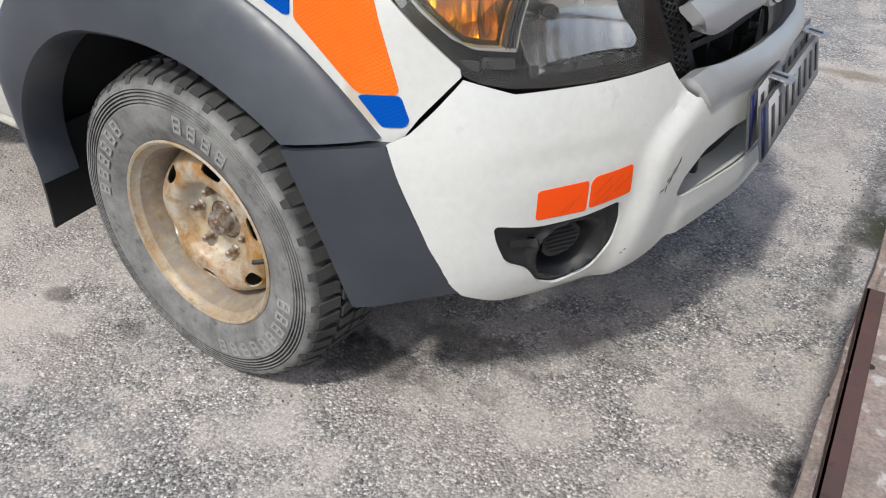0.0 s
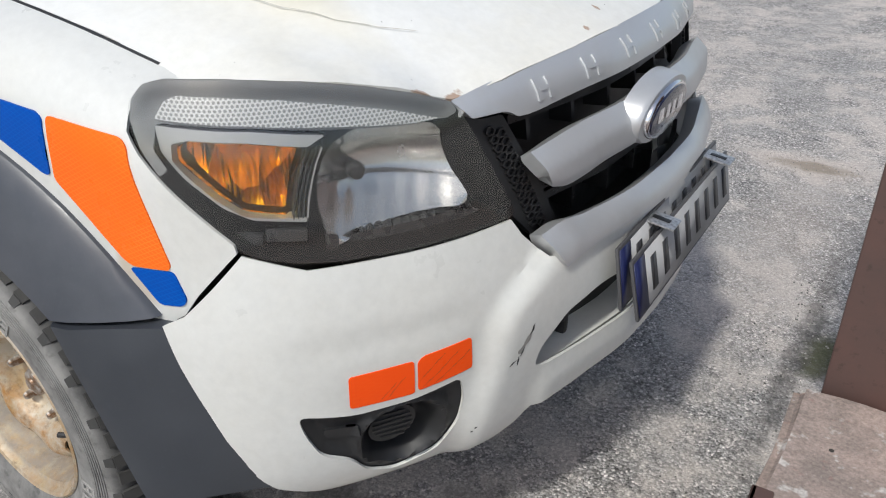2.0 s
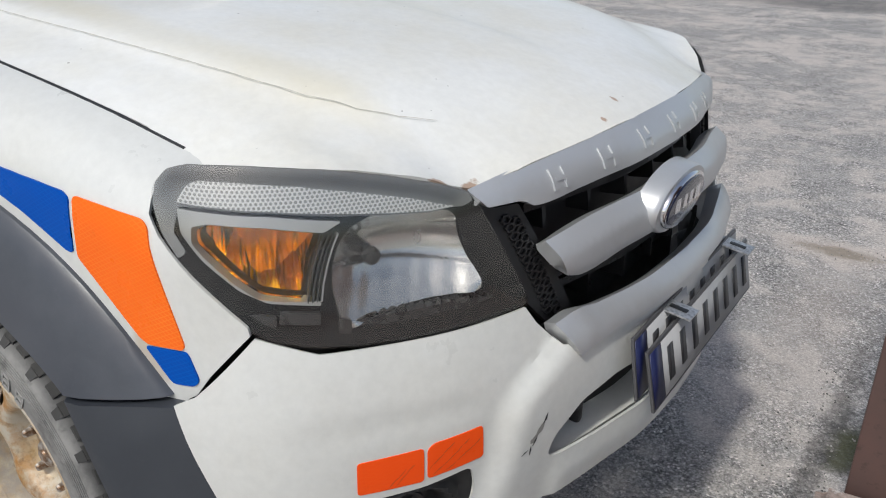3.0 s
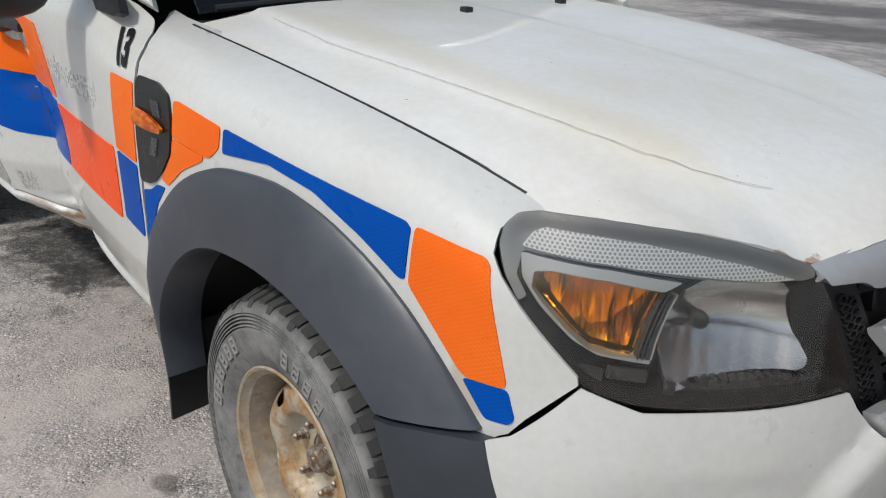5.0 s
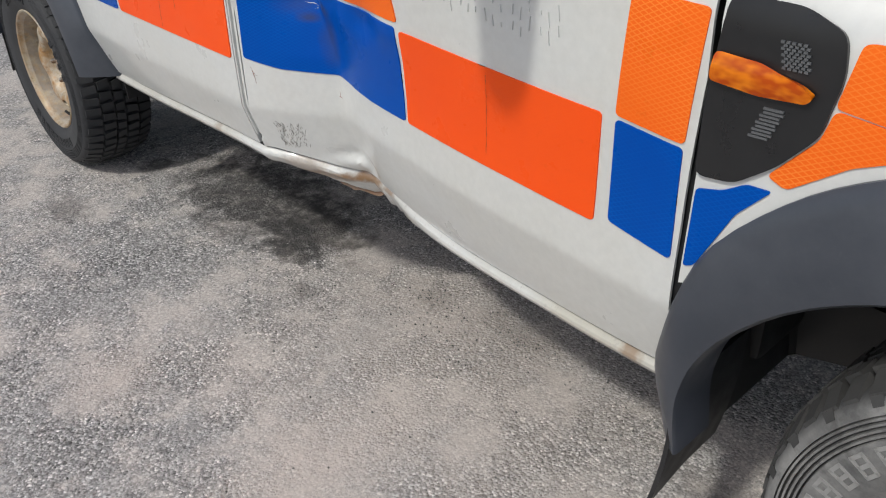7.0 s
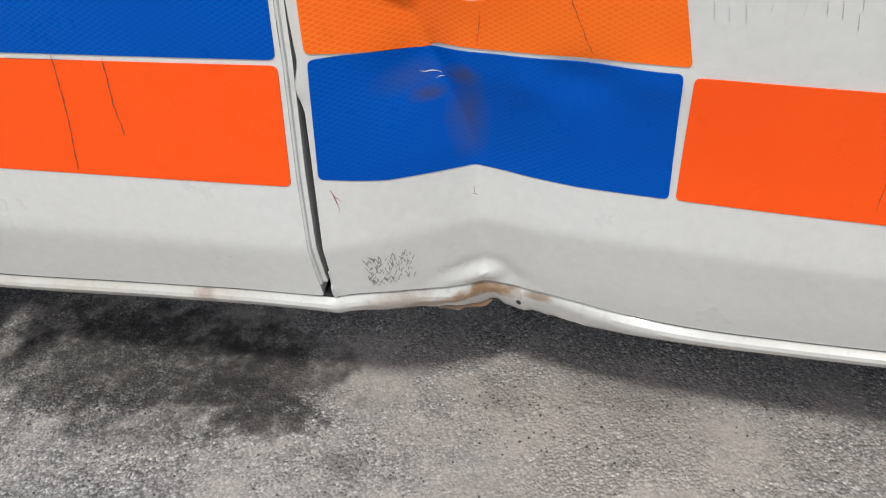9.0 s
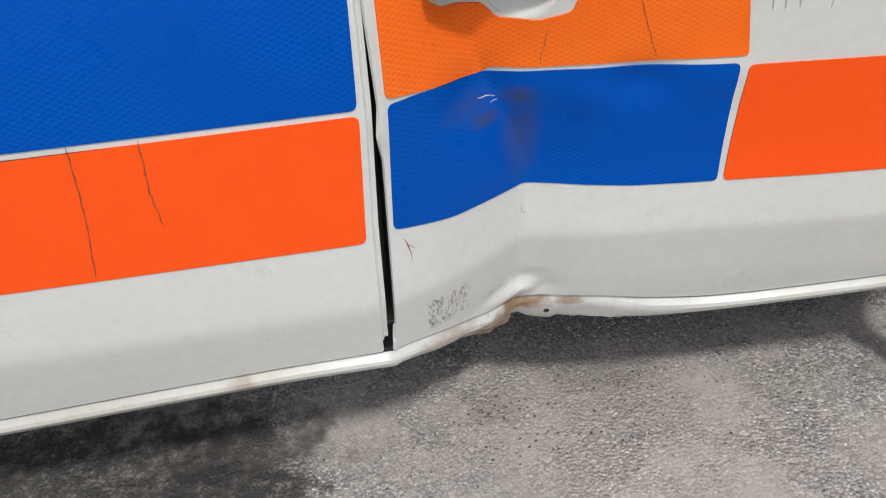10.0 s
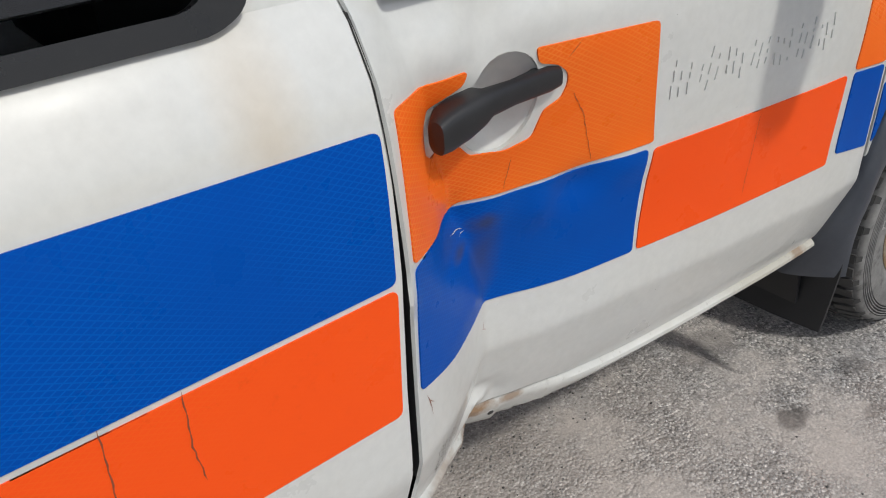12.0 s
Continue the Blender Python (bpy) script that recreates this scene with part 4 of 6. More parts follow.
square(FILM, [(-0.500, 0.808), (-0.466, 0.816), (-0.437, 0.834), (-0.405, 0.834), (-0.444, 0.79), (-0.488, 0.697), (-0.503, 0.690)], wing, fender, blue_film, 0.006)
# front door
square(FILM, [(-0.622, 1.037), (-0.515, 1.031), (-0.524, 0.860), (-0.632, 0.870)], flank, front_door, amber_film)
square(FILM, [(-0.631, 0.864), (-0.525, 0.854), (-0.524, 0.690), (-0.633, 0.707)], flank, front_door, blue_film)
square(FILM, [(-1.133, 0.873), (-0.655, 0.866), (-0.660, 0.694), (-1.138, 0.695)], flank, front_door, orange_film)
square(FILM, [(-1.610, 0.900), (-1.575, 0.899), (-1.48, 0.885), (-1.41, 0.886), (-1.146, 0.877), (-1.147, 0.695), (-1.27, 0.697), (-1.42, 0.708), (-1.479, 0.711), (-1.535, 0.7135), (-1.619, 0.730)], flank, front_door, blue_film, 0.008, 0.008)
ring = [(-1.612, 1.087), (-1.486, 1.0866), (-1.491, 1.071), (-1.535, 1.056), (-1.552, 1.038), (-1.552, 1.004), (-1.530, 0.987), (-1.480, 0.985), (-1.460, 0.964), (-1.41, 0.956), (-1.370, 0.964), (-1.358, 1.000), (-1.332, 1.010), (-1.325, 1.028), (-1.328, 1.044), (-1.348, 1.060), (-1.381, 1.070), (-1.388, 1.0905), (-1.172, 1.076), (-1.137, 0.887), (-1.466, 0.893), (-1.478, 0.884), (-1.612, 0.909)]
square(FILM, ring, flank, front_door, amber_film, 0.007, 0.008)
# rear door
cut = rounded(shifted(ring[2:17], -0.701), 0.007)
square(FILM, [(-2.272, 1.095), (-1.640, 1.077), (-1.646, 0.905), (-2.272, 0.905)], flank, rear_door, blue_film, 0.01, 0.035, [cut])
square(FILM, [(-2.275, 0.896), (-1.645, 0.897), (-1.656, 0.722), (-2.245, 0.722)], flank, rear_door, orange_film, 0.01, 0.035)
square(FILM, [(-2.68, 0.896), (-2.29, 0.896), (-2.262, 0.722), (-2.60, 0.722)], flank, rear_door, blue_film, 0.01, 0.035)
square(FILM, [(-2.68, 1.095), (-2.29, 1.095), (-2.29, 0.905), (-2.68, 0.905)], flank, rear_door, orange_film, 0.01, 0.035)


def lettering(txt, size, place, parent, name, material, surf):
    cu = bpy.data.curves.new("text", "FONT")
    cu.body, cu.size, cu.extrude, cu.resolution_u, cu.offset = txt, size, 0.0005, 3, 0.004
    tmp = bpy.data.objects.new("text", cu)
    scene.collection.objects.link(tmp)
    me = bpy.data.meshes.new_from_object(tmp.evaluated_get(bpy.context.evaluated_depsgraph_get()))
    bpy.data.objects.remove(tmp)
    bm = bmesh.new()
    bm.from_mesh(me)
    bpy.data.meshes.remove(me)
    bmesh.ops.triangulate(bm, faces=bm.faces)
    bmesh.ops.subdivide_edges(bm, edges=[e for e in bm.edges if e.calc_length() > 0.012], cuts=5, use_grid_fill=True)
    bmesh.ops.triangulate(bm, faces=bm.faces)
    for v in bm.verts:
        p = surf(place[0] + v.co.x * 0.56 - 0.95 * v.co.y, place[1] + v.co.y)
        v.co = p + Vector((0, -0.004 - v.co.z, 0.001))
    return part(name, bm, material, parent, "black fleet number on the white door", False)


lettering("13", 0.10, (-0.602, 1.055), front_door, "number", black_film, door_skin)
# pale ghost of removed letters on the door: plain broken bars
rng = random.Random(8)
for i in range(7):
    x = -1.12 + i * 0.058
    z = 0.944 - i * 0.002
    for dx in (0.0, 0.016, 0.034):
        z0 = z + rng.uniform(0.0, 0.02)
        while z0 < z + 0.055:
            h = rng.uniform(0.006, 0.022)
            lean = 0.12 * h * (1 if i % 2 else -1)
            square("faded_mark", [(x + dx, z0), (x + dx + 0.0011, z0), (x + dx + 0.0011 + lean, z0 + h), (x + dx + lean, z0 + h)], flank, front_door, ghost_film, 0.0004)
            z0 += h + rng.uniform(0.004, 0.018)

# vent with side marker
vent = part("fender_vent", sheet_bm(rounded([(-0.494, 1.046), (-0.41, 1.043), (-0.36, 1.025), (-0.353, 0.985), (-0.365, 0.915), (-0.405, 0.868), (-0.452, 0.832), (-0.503, 0.828), (-0.503, 0.93)], 0.014)[::-1], wing, 0.016, 0.012, lift=0.006), black_gloss, truck, "black plastic fender vent")


def marker_face(x, v):
    p = wing(x, v)
    r = (v - 0.967) / 0.024
    p.y -= 0.010 * max(0.0, 1 - r * r)
    return p


part("side_marker", sheet_bm(rounded([(-0.497, 0.985), (-0.44, 0.982), (-0.39, 0.970), (-0.376, 0.962), (-0.384, 0.954), (-0.44, 0.951), (-0.498, 0.957)], 0.006)[::-1], marker_face, 0.008, 0.008, lift=0.007), marker_amber, vent, "amber side marker lamp")
for z0, z1, x0, x1, lean in ((0.982, 1.013, -0.424, -0.390, -0.25), (0.897, 0.937, -0.437, -0.411, 0.35)):
    bm = bmesh.new()
    for r in range(9):
        for k in range(5):
            z = z0 + (z1 - z0) * (r + 0.5) / 9
            x = x0 + (x1 - x0) * (k + 0.5 + 0.5 * (r % 2)) / 5.5 + lean * (z - (z0 + z1) / 2)
            p = wing(x, z)
            box(bm, p + Vector((-0.0022, -0.0085, -0.0014)), p + Vector((0.0022, -0.003, 0.0014)))
    part("vent_mesh", bm, vent_grey, vent, "grey honeycomb mesh", False)

# ---- wheel arch flares ----
def flare(name, out_x, out_z, in_x, in_z, base, last, shift=0.0, label="", material=grey_plastic, proud=1.0, lip=-0.872):
    bm = bmesh.new()
    n = 40
    rings = []
    for i in range(n + 1):
        k = last * i / n
        ox, oz, ix, iz = out_x(k), out_z(k), in_x(k), in_z(k)
        oy = base(ox, oz).y
        iy = lip
        r = []
        for f, o in ((0.0, -0.02), (0.0, 0.006), (0.05, 0.014), (0.2, 0.024), (0.45, 0.034), (0.75, 0.040), (0.95, 0.038), (1.0, 0.028), (1.0, -0.06), (0.8, -0.06)):
            r.append(Vector((ox + (ix - ox) * f + shift, oy + (iy - oy) * f - (o if f > 0.7 or o < 0 else o * (proud + (1 - proud) * f / 0.75)), oz + (iz - oz) * f)))
        rings.append(r)
    loft(bm, rings)
    bmesh.ops.recalc_face_normals(bm, faces=bm.faces)
    for e in bm.edges:
        if len(e.link_faces) == 2 and e.calc_face_angle(0) > 0.8:
            e.smooth = False
    return part(name, bm, material, truck, label)


flare("wheel_arch_flare", arch_out_x, arch_out_z, arch_in_x, arch_in_z, wing, 13.0, 0.0, "faded dark grey plastic wheel arch flare")
rear_out_x = curve([0, 1, 2, 3, 4, 5, 6, 7, 8], [-0.56, -0.53, -0.45, -0.30, 0.0, 0.30, 0.45, 0.53, 0.56])
rear_out_z = curve([0, 1, 2, 3, 4, 5, 6, 7, 8], [0.40, 0.58, 0.75, 0.87, 0.925, 0.87, 0.75, 0.58, 0.46])
rear_in_x = curve([0, 1, 2, 3, 4, 5, 6, 7, 8], [-0.46, -0.44, -0.37, -0.24, 0.0, 0.24, 0.37, 0.44, 0.47])
rear_in_z = curve([0, 1, 2, 3, 4, 5, 6, 7, 8], [0.40, 0.55, 0.68, 0.77, 0.805, 0.77, 0.68, 0.55, 0.46])
AXLE = -3.08
flare("wheel_arch_flare", rear_out_x, rear_out_z, rear_in_x, rear_in_z, lambda x, z: flank(x + AXLE, z), 8.0, AXLE, lip=-0.925)
# lower front piece, joined to the bumper
lo_x, lo_z = curve([0, 1, 2, 3], [0.482, 0.511, 0.552, 0.612]), curve([0, 1, 2, 3], [0.684, 0.645, 0.56, 0.405])
li_x, li_z = curve([0, 1, 2, 3], [0.298, 0.328, 0.372, 0.43]), curve([0, 1, 2, 3], [0.656, 0.590, 0.50, 0.375])
def ext_base(x, z):
    """The bumper's surface at a place along the truck."""
    a, b = 0.05, 0.6
    for _ in range(24):
        m = (a + b) / 2
        a, b = (m, b) if bumper_face(m, z).x < x else (a, m)
    return bumper_face(a, z) + Vector((0, 0.004, 0))


flare("flare_extension", lo_x, lo_z, li_x, li_z, ext_base, 3.0, 0.0, "dark grey lower flare on the bumper", dark_flare, 0.25)

# inner wheel housings, floor and frame under the body
for ax in (0.0, AXLE):
    bm = bmesh.new()
    rings = []
    for i in range(13):
        a = radians(195 - 200 * i / 12)
        rings.append([Vector((ax - 0.02 + r * math.cos(a) * 1.03, y, 0.40 + r * math.sin(a))) for r, y in ((0.49, -0.83), (0.49, -0.45), (0.48, -0.44), (0.0, -0.44), (0.0, -0.43), (0.50, -0.43), (0.50, -0.83))])
    loft(bm, rings)
    bmesh.ops.recalc_face_normals(bm, faces=bm.faces)
    part("wheel_housing", bm, black_plastic, truck)
bm = bmesh.new()
box(bm, (-2.5, -0.60, 0.34), (-0.5, 0.50, 0.48), 0.02)
box(bm, (-4.1, -0.44, 0.42), (0.75, 0.34, 0.62), 0.02)
box(bm, (0.0 - 0.06, -0.7, 0.3), (0.06, 0.6, 0.42), 0.03)
box(bm, (AXLE - 0.07, -0.7, 0.29), (AXLE + 0.07, 0.6, 0.43), 0.03)
part("underbody", bm, black_plastic, truck)

# sill below the doors, crushed with the door
bm = bmesh.new()
rings = []
for i in range(161):
    x = -2.55 + i * (2.03 / 160)
    zb = foot_z(x)
    yb = side(x, zb) + dent(x, zb)
    hit_by = bump(x, -1.40, 0.13)
    tall = 0.041 + 0.028 * bump(x, -1.38, 0.15 if x < -1.38 else 0.20)
    crush = 0.004 * math.sin(x * 61) + 0.0025 * math.sin(x * 173 + 1.0)
    r = []
    for a, b in ((0.065, 0.02), (0.008, 0.02), (0.003, -0.07), (-0.003, -0.20), (-0.004, -0.36), (0.001, -0.55), (0.008, -0.75), (0.017, -0.93), (0.028, -1.0), (0.065, -1.0)):
        k = max(0.0, min(1.0, -b))
        dip = 0.014 * math.sin(math.pi * k) * bump(x, -1.30, 0.09) - 0.010 * math.sin(2 * math.pi * k) * bump(x, -1.46, 0.05)
        r.append(Vector((x, yb + a + crush * hit_by * (0.4 + 0.8 * k) + 0.6 * dip + hit_by * (0.006 + 0.012 * k), zb - 0.0065 + b * tall + 0.003 * math.sin(x * 97) * k * hit_by)))
    rings.append(r)
loft(bm, rings)
bmesh.ops.recalc_face_normals(bm, faces=bm.faces)
sill = part("sill", bm, sill_paint, truck, "white sill, crushed and rusted under the dent")
# added black strip that draws the dark gap line between doors and sill
bm = bmesh.new()
loft(bm, [[r[1] + Vector((0, a, b)) for a, b in ((0.050, 0.0), (-0.002, 0.0), (-0.001, 0.0075), (0.050, 0.009))] for r in rings])
bmesh.ops.recalc_face_normals(bm, faces=bm.faces)
part("sill_gap_strip", bm, black_plastic, truck, "black strip painting the shade in the gap under the doors")


def sill_face(x, k):
    """The sill's outer face: x along, k down from its top edge in metres."""
    i = max(0, min(159, int((x + 2.55) / (2.03 / 160))))
    t = max(0.0, min(1.0, (x + 2.55) / (2.03 / 160) - i))
    col = [rings[i][j].lerp(rings[i + 1][j], t) for j in range(2, 9)]
    q = max(0.0, min(5.999, k / 0.062 * 6))
    return col[int(q)].lerp(col[int(q) + 1], q - int(q))


# torn lip of rusted steel and a drain hole
bm = bmesh.new()
lip = []
for i in range(9):
    x = -1.50 + i * 0.010
    p = sill_face(x, 0.061)
    w = 0.004 + 0.006 * ((i * 5) % 4) / 3
    lip.append([p + Vector((0, -0.001, 0.004)), p + Vector((0.002, -0.004, -w)), p + Vector((0.002, 0.0, -w - 0.001)), p + Vector((0, 0.004, 0.002))])
loft(bm, lip)
bmesh.ops.recalc_face_normals(bm, faces=bm.faces)
part("torn_lip", bm, bare_steel, sill, "torn rusty steel lip", False)
part("drain_hole", sheet_bm([(-1.366 + 0.0045 * math.cos(2 * math.pi * i / 12), 0.031 + 0.005 * math.sin(2 * math.pi * i / 12)) for i in range(12)][::-1], sill_face, 0.01, 0.002, lift=0.001), black_plastic, sill)
# mud flaps
for x0, x1 in ((-0.48, -0.505), (AXLE - 0.50, AXLE - 0.56)):
    bm = bmesh.new()
    rings = []
    for i in range(9):
        u = i / 8
        z = 0.47 - 0.25 * u
        x = x0 + (x1 - x0) * u + 0.008 * math.sin(3 * u)
        rings.append([Vector((x, -0.905 + 0.012 * u, z)), Vector((x - 0.01, -0.78, z)), Vector((x - 0.012, -0.68, z)), Vector((x - 0.02, -0.68, z)), Vector((x - 0.018, -0.78, z)), Vector((x - 0.008, -0.905 + 0.012 * u, z))])
    loft(bm, rings)
    bmesh.ops.recalc_face_normals(bm, faces=bm.faces)
    part("mud_flap", bm, black_plastic, truck, "black rubber mud flap")

# ---- headlights ----
LAMP = [(0.158, 0.969), (0.158, 0.993), (0.173, 1.011), (0.205, 1.019), (0.30, 1.0195), (0.405, 1.0105), (0.485, 0.996), (0.558, 0.977), (0.606, 0.959), (0.627, 0.927), (0.659, 0.861), (0.693, 0.789), (0.698, 0.769), (0.63, 0.7685), (0.566, 0.771), (0.50, 0.7725), (0.43, 0.776), (0.37, 0.783), (0.321, 0.796), (0.298, 0.808), (0.274, 0.836), (0.24, 0.866), (0.205, 0.902), (0.176, 0.934)]
lamp_in = lambda d: (lambda s, z: lamp_face(s, z) + (on_plan(s, -d, z) - on_plan(s, 0, z)))


def scaled(pts, f, c=(0.42, 0.89)):
    return [(c[0] + (a - c[0]) * f, c[1] + (b - c[1]) * f) for a, b in pts]


STRIP = rounded([(0.184, 0.968), (0.199, 0.990), (0.220, 0.997), (0.291, 0.9955), (0.369, 0.9885), (0.444, 0.9755), (0.521, 0.9585), (0.592, 0.9365), (0.552, 0.9372), (0.502, 0.9415), (0.410, 0.952), (0.313, 0.962), (0.231, 0.9665)], 0.004)
AMBER = rounded([(0.217, 0.936), (0.240, 0.9416), (0.318, 0.9376), (0.393, 0.926), (0.3756, 0.8924), (0.3627, 0.8417), (0.332, 0.847), (0.306, 0.8524), (0.272, 0.8756), (0.238, 0.904), (0.2184, 0.919)], 0.005)
MAIN = rounded([(0.4106, 0.8727), (0.4235, 0.9014), (0.4385, 0.9179), (0.4714, 0.9318), (0.512, 0.9333), (0.5738, 0.927), (0.5966, 0.9212), (0.6094, 0.9083), (0.6196, 0.8653), (0.6304, 0.8206), (0.6272, 0.8059), (0.5799, 0.8037), (0.5078, 0.7992), (0.4422, 0.7957), (0.418, 0.7877), (0.4109, 0.8137), (0.4075, 0.842)], 0.006)
SURROUND = rounded([(0.186, 0.9605), (0.2315, 0.9595), (0.327, 0.9545), (0.424, 0.941), (0.398, 0.929), (0.390, 0.9305), (0.318, 0.9415), (0.240, 0.9455), (0.213, 0.940), (0.2135, 0.9185), (0.234, 0.9005), (0.269, 0.8715), (0.304, 0.8485), (0.332, 0.843), (0.3865, 0.8385), (0.3865, 0.8325), (0.317, 0.842), (0.279, 0.860), (0.232, 0.896), (0.195, 0.930)], 0.004)
RIBS = rounded([(0.425, 0.801), (0.505, 0.800), (0.594, 0.7985), (0.655, 0.786), (0.593, 0.780), (0.504, 0.782), (0.431, 0.783)], 0.004)
PRISMS = [[(0.2725, 0.8315), (0.326, 0.8227), (0.3244, 0.8047), (0.2996, 0.8102)], [(0.331, 0.829), (0.385, 0.823), (0.3837, 0.806), (0.329, 0.812)], [(0.4067, 0.8103), (0.4255, 0.807), (0.4238, 0.7866), (0.4072, 0.7898)]]
BEZEL = rounded([(0.203, 0.904), (0.176, 0.934), (0.158, 0.969), (0.158, 0.993), (0.173, 1.011), (0.205, 1.019), (0.30, 1.0195), (0.405, 1.0105), (0.485, 0.996), (0.558, 0.977), (0.606, 0.959), (0.612, 0.946), (0.600, 0.935), (0.552, 0.9345), (0.502, 0.938), (0.424, 0.9455), (0.327, 0.957), (0.2315, 0.962), (0.187, 0.962), (0.190, 0.935), (0.212, 0.911)], 0.004)
for sgn in (1, -1):
    m = (lambda q: q) if sgn > 0 else (lambda q: [(a, min(b, 0.985)) for a, b in side_of(None, q)])
    rim = rounded(m(LAMP[::-1]), 0.01)
    rim_line = np.array([(p[0], p[1]) for p in dense(rim, 0.006)])

    def housing(s, z):
        near = math.sqrt((((rim_line - (s, z)) ** 2).sum(1)).min())
        return lamp_in(-0.002 + 0.046 * ease(near / 0.028))(s, z)

    def bowl(s, z, sgn=sgn):
        k = s if s <= S_END else 2 * S_END - s
        u, v = (k - 0.515) / 0.125, (z - 0.868) / 0.078
        d = 0.088 - 0.052 * min(1.25, u * u + v * v)
        top = ease((z - 0.905 + 0.03 * (k - 0.5)) / 0.004)
        d += top * (0.0055 * abs(((k * 62 + (z - 0.92) * 30) % 1.0) - 0.5) - 0.004)
        low = ease((0.858 - z - 0.12 * (k - 0.5)) / 0.004)
        d -= low * (0.006 - 0.0026 * abs(((k * 30 - (z - 0.83) * 14) % 1.0) - 0.5))
        return lamp_in(d)(s, z)

    def ribbed(s, z):
        k = s if s <= S_END else 2 * S_END - s
        return lamp_in(0.020 + 0.0035 * abs(((k * 70 + z * 55) % 1.0) - 0.5))(s, z)
    light = part("headlight", sheet_bm(rim, housing, 0.012, 0.002, holes=[m(MAIN)[::-1]]), lamp_dark, truck, "headlight with smoky housing and amber turn signal")
    part("honeycomb_strip", sheet_bm(m(STRIP)[::-1], lamp_in(0.012), 0.012, 0.016), strip_silver, light, "silver honeycomb strip")
    if sgn > 0:
        def bezel_face(s, z):
            near = math.sqrt((((rim_line - (s, z)) ** 2).sum(1)).min())
            return lamp_in(-0.0032 + 0.020 * ease(near / 0.030))(s, z)
        part("bezel", sheet_bm(m(BEZEL)[::-1], bezel_face, 0.008, 0.006), bezel_sheen, light, "grey upper bezel that carries the lens's painted sky sheen")
    part("silver_frame", sheet_bm(m(SURROUND)[::-1], lamp_in(0.012), 0.010, 0.03), lamp_silver, light)
    turn = part("turn_signal", sheet_bm(m(AMBER)[::-1], lamp_in(0.020), 0.012, 0.010), amber_lens, light, "amber turn signal")
    turn.visible_shadow = False
    part("amber_reflector", sheet_bm(scaled(m(AMBER)[::-1], 0.97, (0.305 if sgn > 0 else 2 * S_END - 0.305, 0.895)), lamp_in(0.042), 0.008, 0.004), facet_chrome, light)
    for i in range(4):
        d = 0.0045 + 0.0062 * i
        fin = [(0.393 + d, 0.926), (0.384 + d, 0.909), (0.3756 + d, 0.888), (0.368 + d, 0.863), (0.3635 + d, 0.838)]
        fin += [(a + 0.0022, b) for a, b in reversed(fin)]
        part("fin", sheet_bm(m(fin), lamp_in(0.012), 0.02, 0.02), lamp_grey if i < 3 else lamp_silver, light)
    part("reflector", sheet_bm(m(MAIN)[::-1], bowl, 0.0042, 0.003), bowl_chrome, light, "mirror-bright faceted reflector")
    part("ribbed_strip", sheet_bm(m(RIBS)[::-1], ribbed, 0.005, 0.02), lamp_grey, light)
    bm = bmesh.new()
    c0 = bowl(m([(0.470, 0.873)])[0][0], 0.873)
    way = (on_plan(0.47 if sgn > 0 else 2 * S_END - 0.47, 1.0, 0) - on_plan(0.47 if sgn > 0 else 2 * S_END - 0.47, 0.0, 0)).normalized()
    side_way = way.cross(Vector((0, 0, 1)))
    loft(bm, [[c0 + way * d + side_way * r * math.cos(2 * math.pi * i / 16) + Vector((0, 0, r * math.sin(2 * math.pi * i / 16))) for i in range(16)] for d, r in ((-0.004, 0.008), (0.02, 0.008), (0.022, 0.013), (0.034, 0.0125), (0.038, 0.010), (0.040, 0.004))])
    bmesh.ops.recalc_face_normals(bm, faces=bm.faces)
    part("bulb", bm, lamp_grey, light)
    for q in PRISMS:
        part("prism", sheet_bm(rounded(m(q)[::-1], 0.003), lamp_in(0.012), 0.01, 0.006), lamp_grey, light)
    lens = part("lens", sheet_bm(rim, lamp_in(-0.007), 0.022, 0.003), lens_clear, light, "hazy clear plastic lens")
    lens.visible_shadow = False

# ---- grille ----
def face_bar(name, top, bottom, out, thick, material, parent, label="", step=0.03, r=0.004):
    tc, bc = curve([p[0] for p in top], [p[1] for p in top]), curve([p[0] for p in bottom], [p[1] for p in bottom])
    top_line = [(top[0][0] + (S_END - top[0][0]) * i / 40, tc(top[0][0] + (S_END - top[0][0]) * i / 40)) for i in range(41)]
    low_line = [(bottom[0][0] + (S_END - bottom[0][0]) * i / 40, bc(bottom[0][0] + (S_END - bottom[0][0]) * i / 40)) for i in range(41)]
    up = top_line + side_of(None, top_line)[1:]
    dn = low_line + side_of(None, low_line)[1:]
    q = rounded(dn + up[::-1], r)

    def f(s, z):
        k = s if s <= S_END else 2 * S_END - s
        tz, bz = tc(max(k, top[0][0])), bc(max(k, bottom[0][0]))
        t = max(0.0, min(1.0, (z - bz) / max(1e-4, tz - bz)))
        return lamp_face(s, z) + (on_plan(s, out(t), z) - on_plan(s, 0, z))
    return part(name, sheet_bm(q, f, step, thick), material, parent, label)


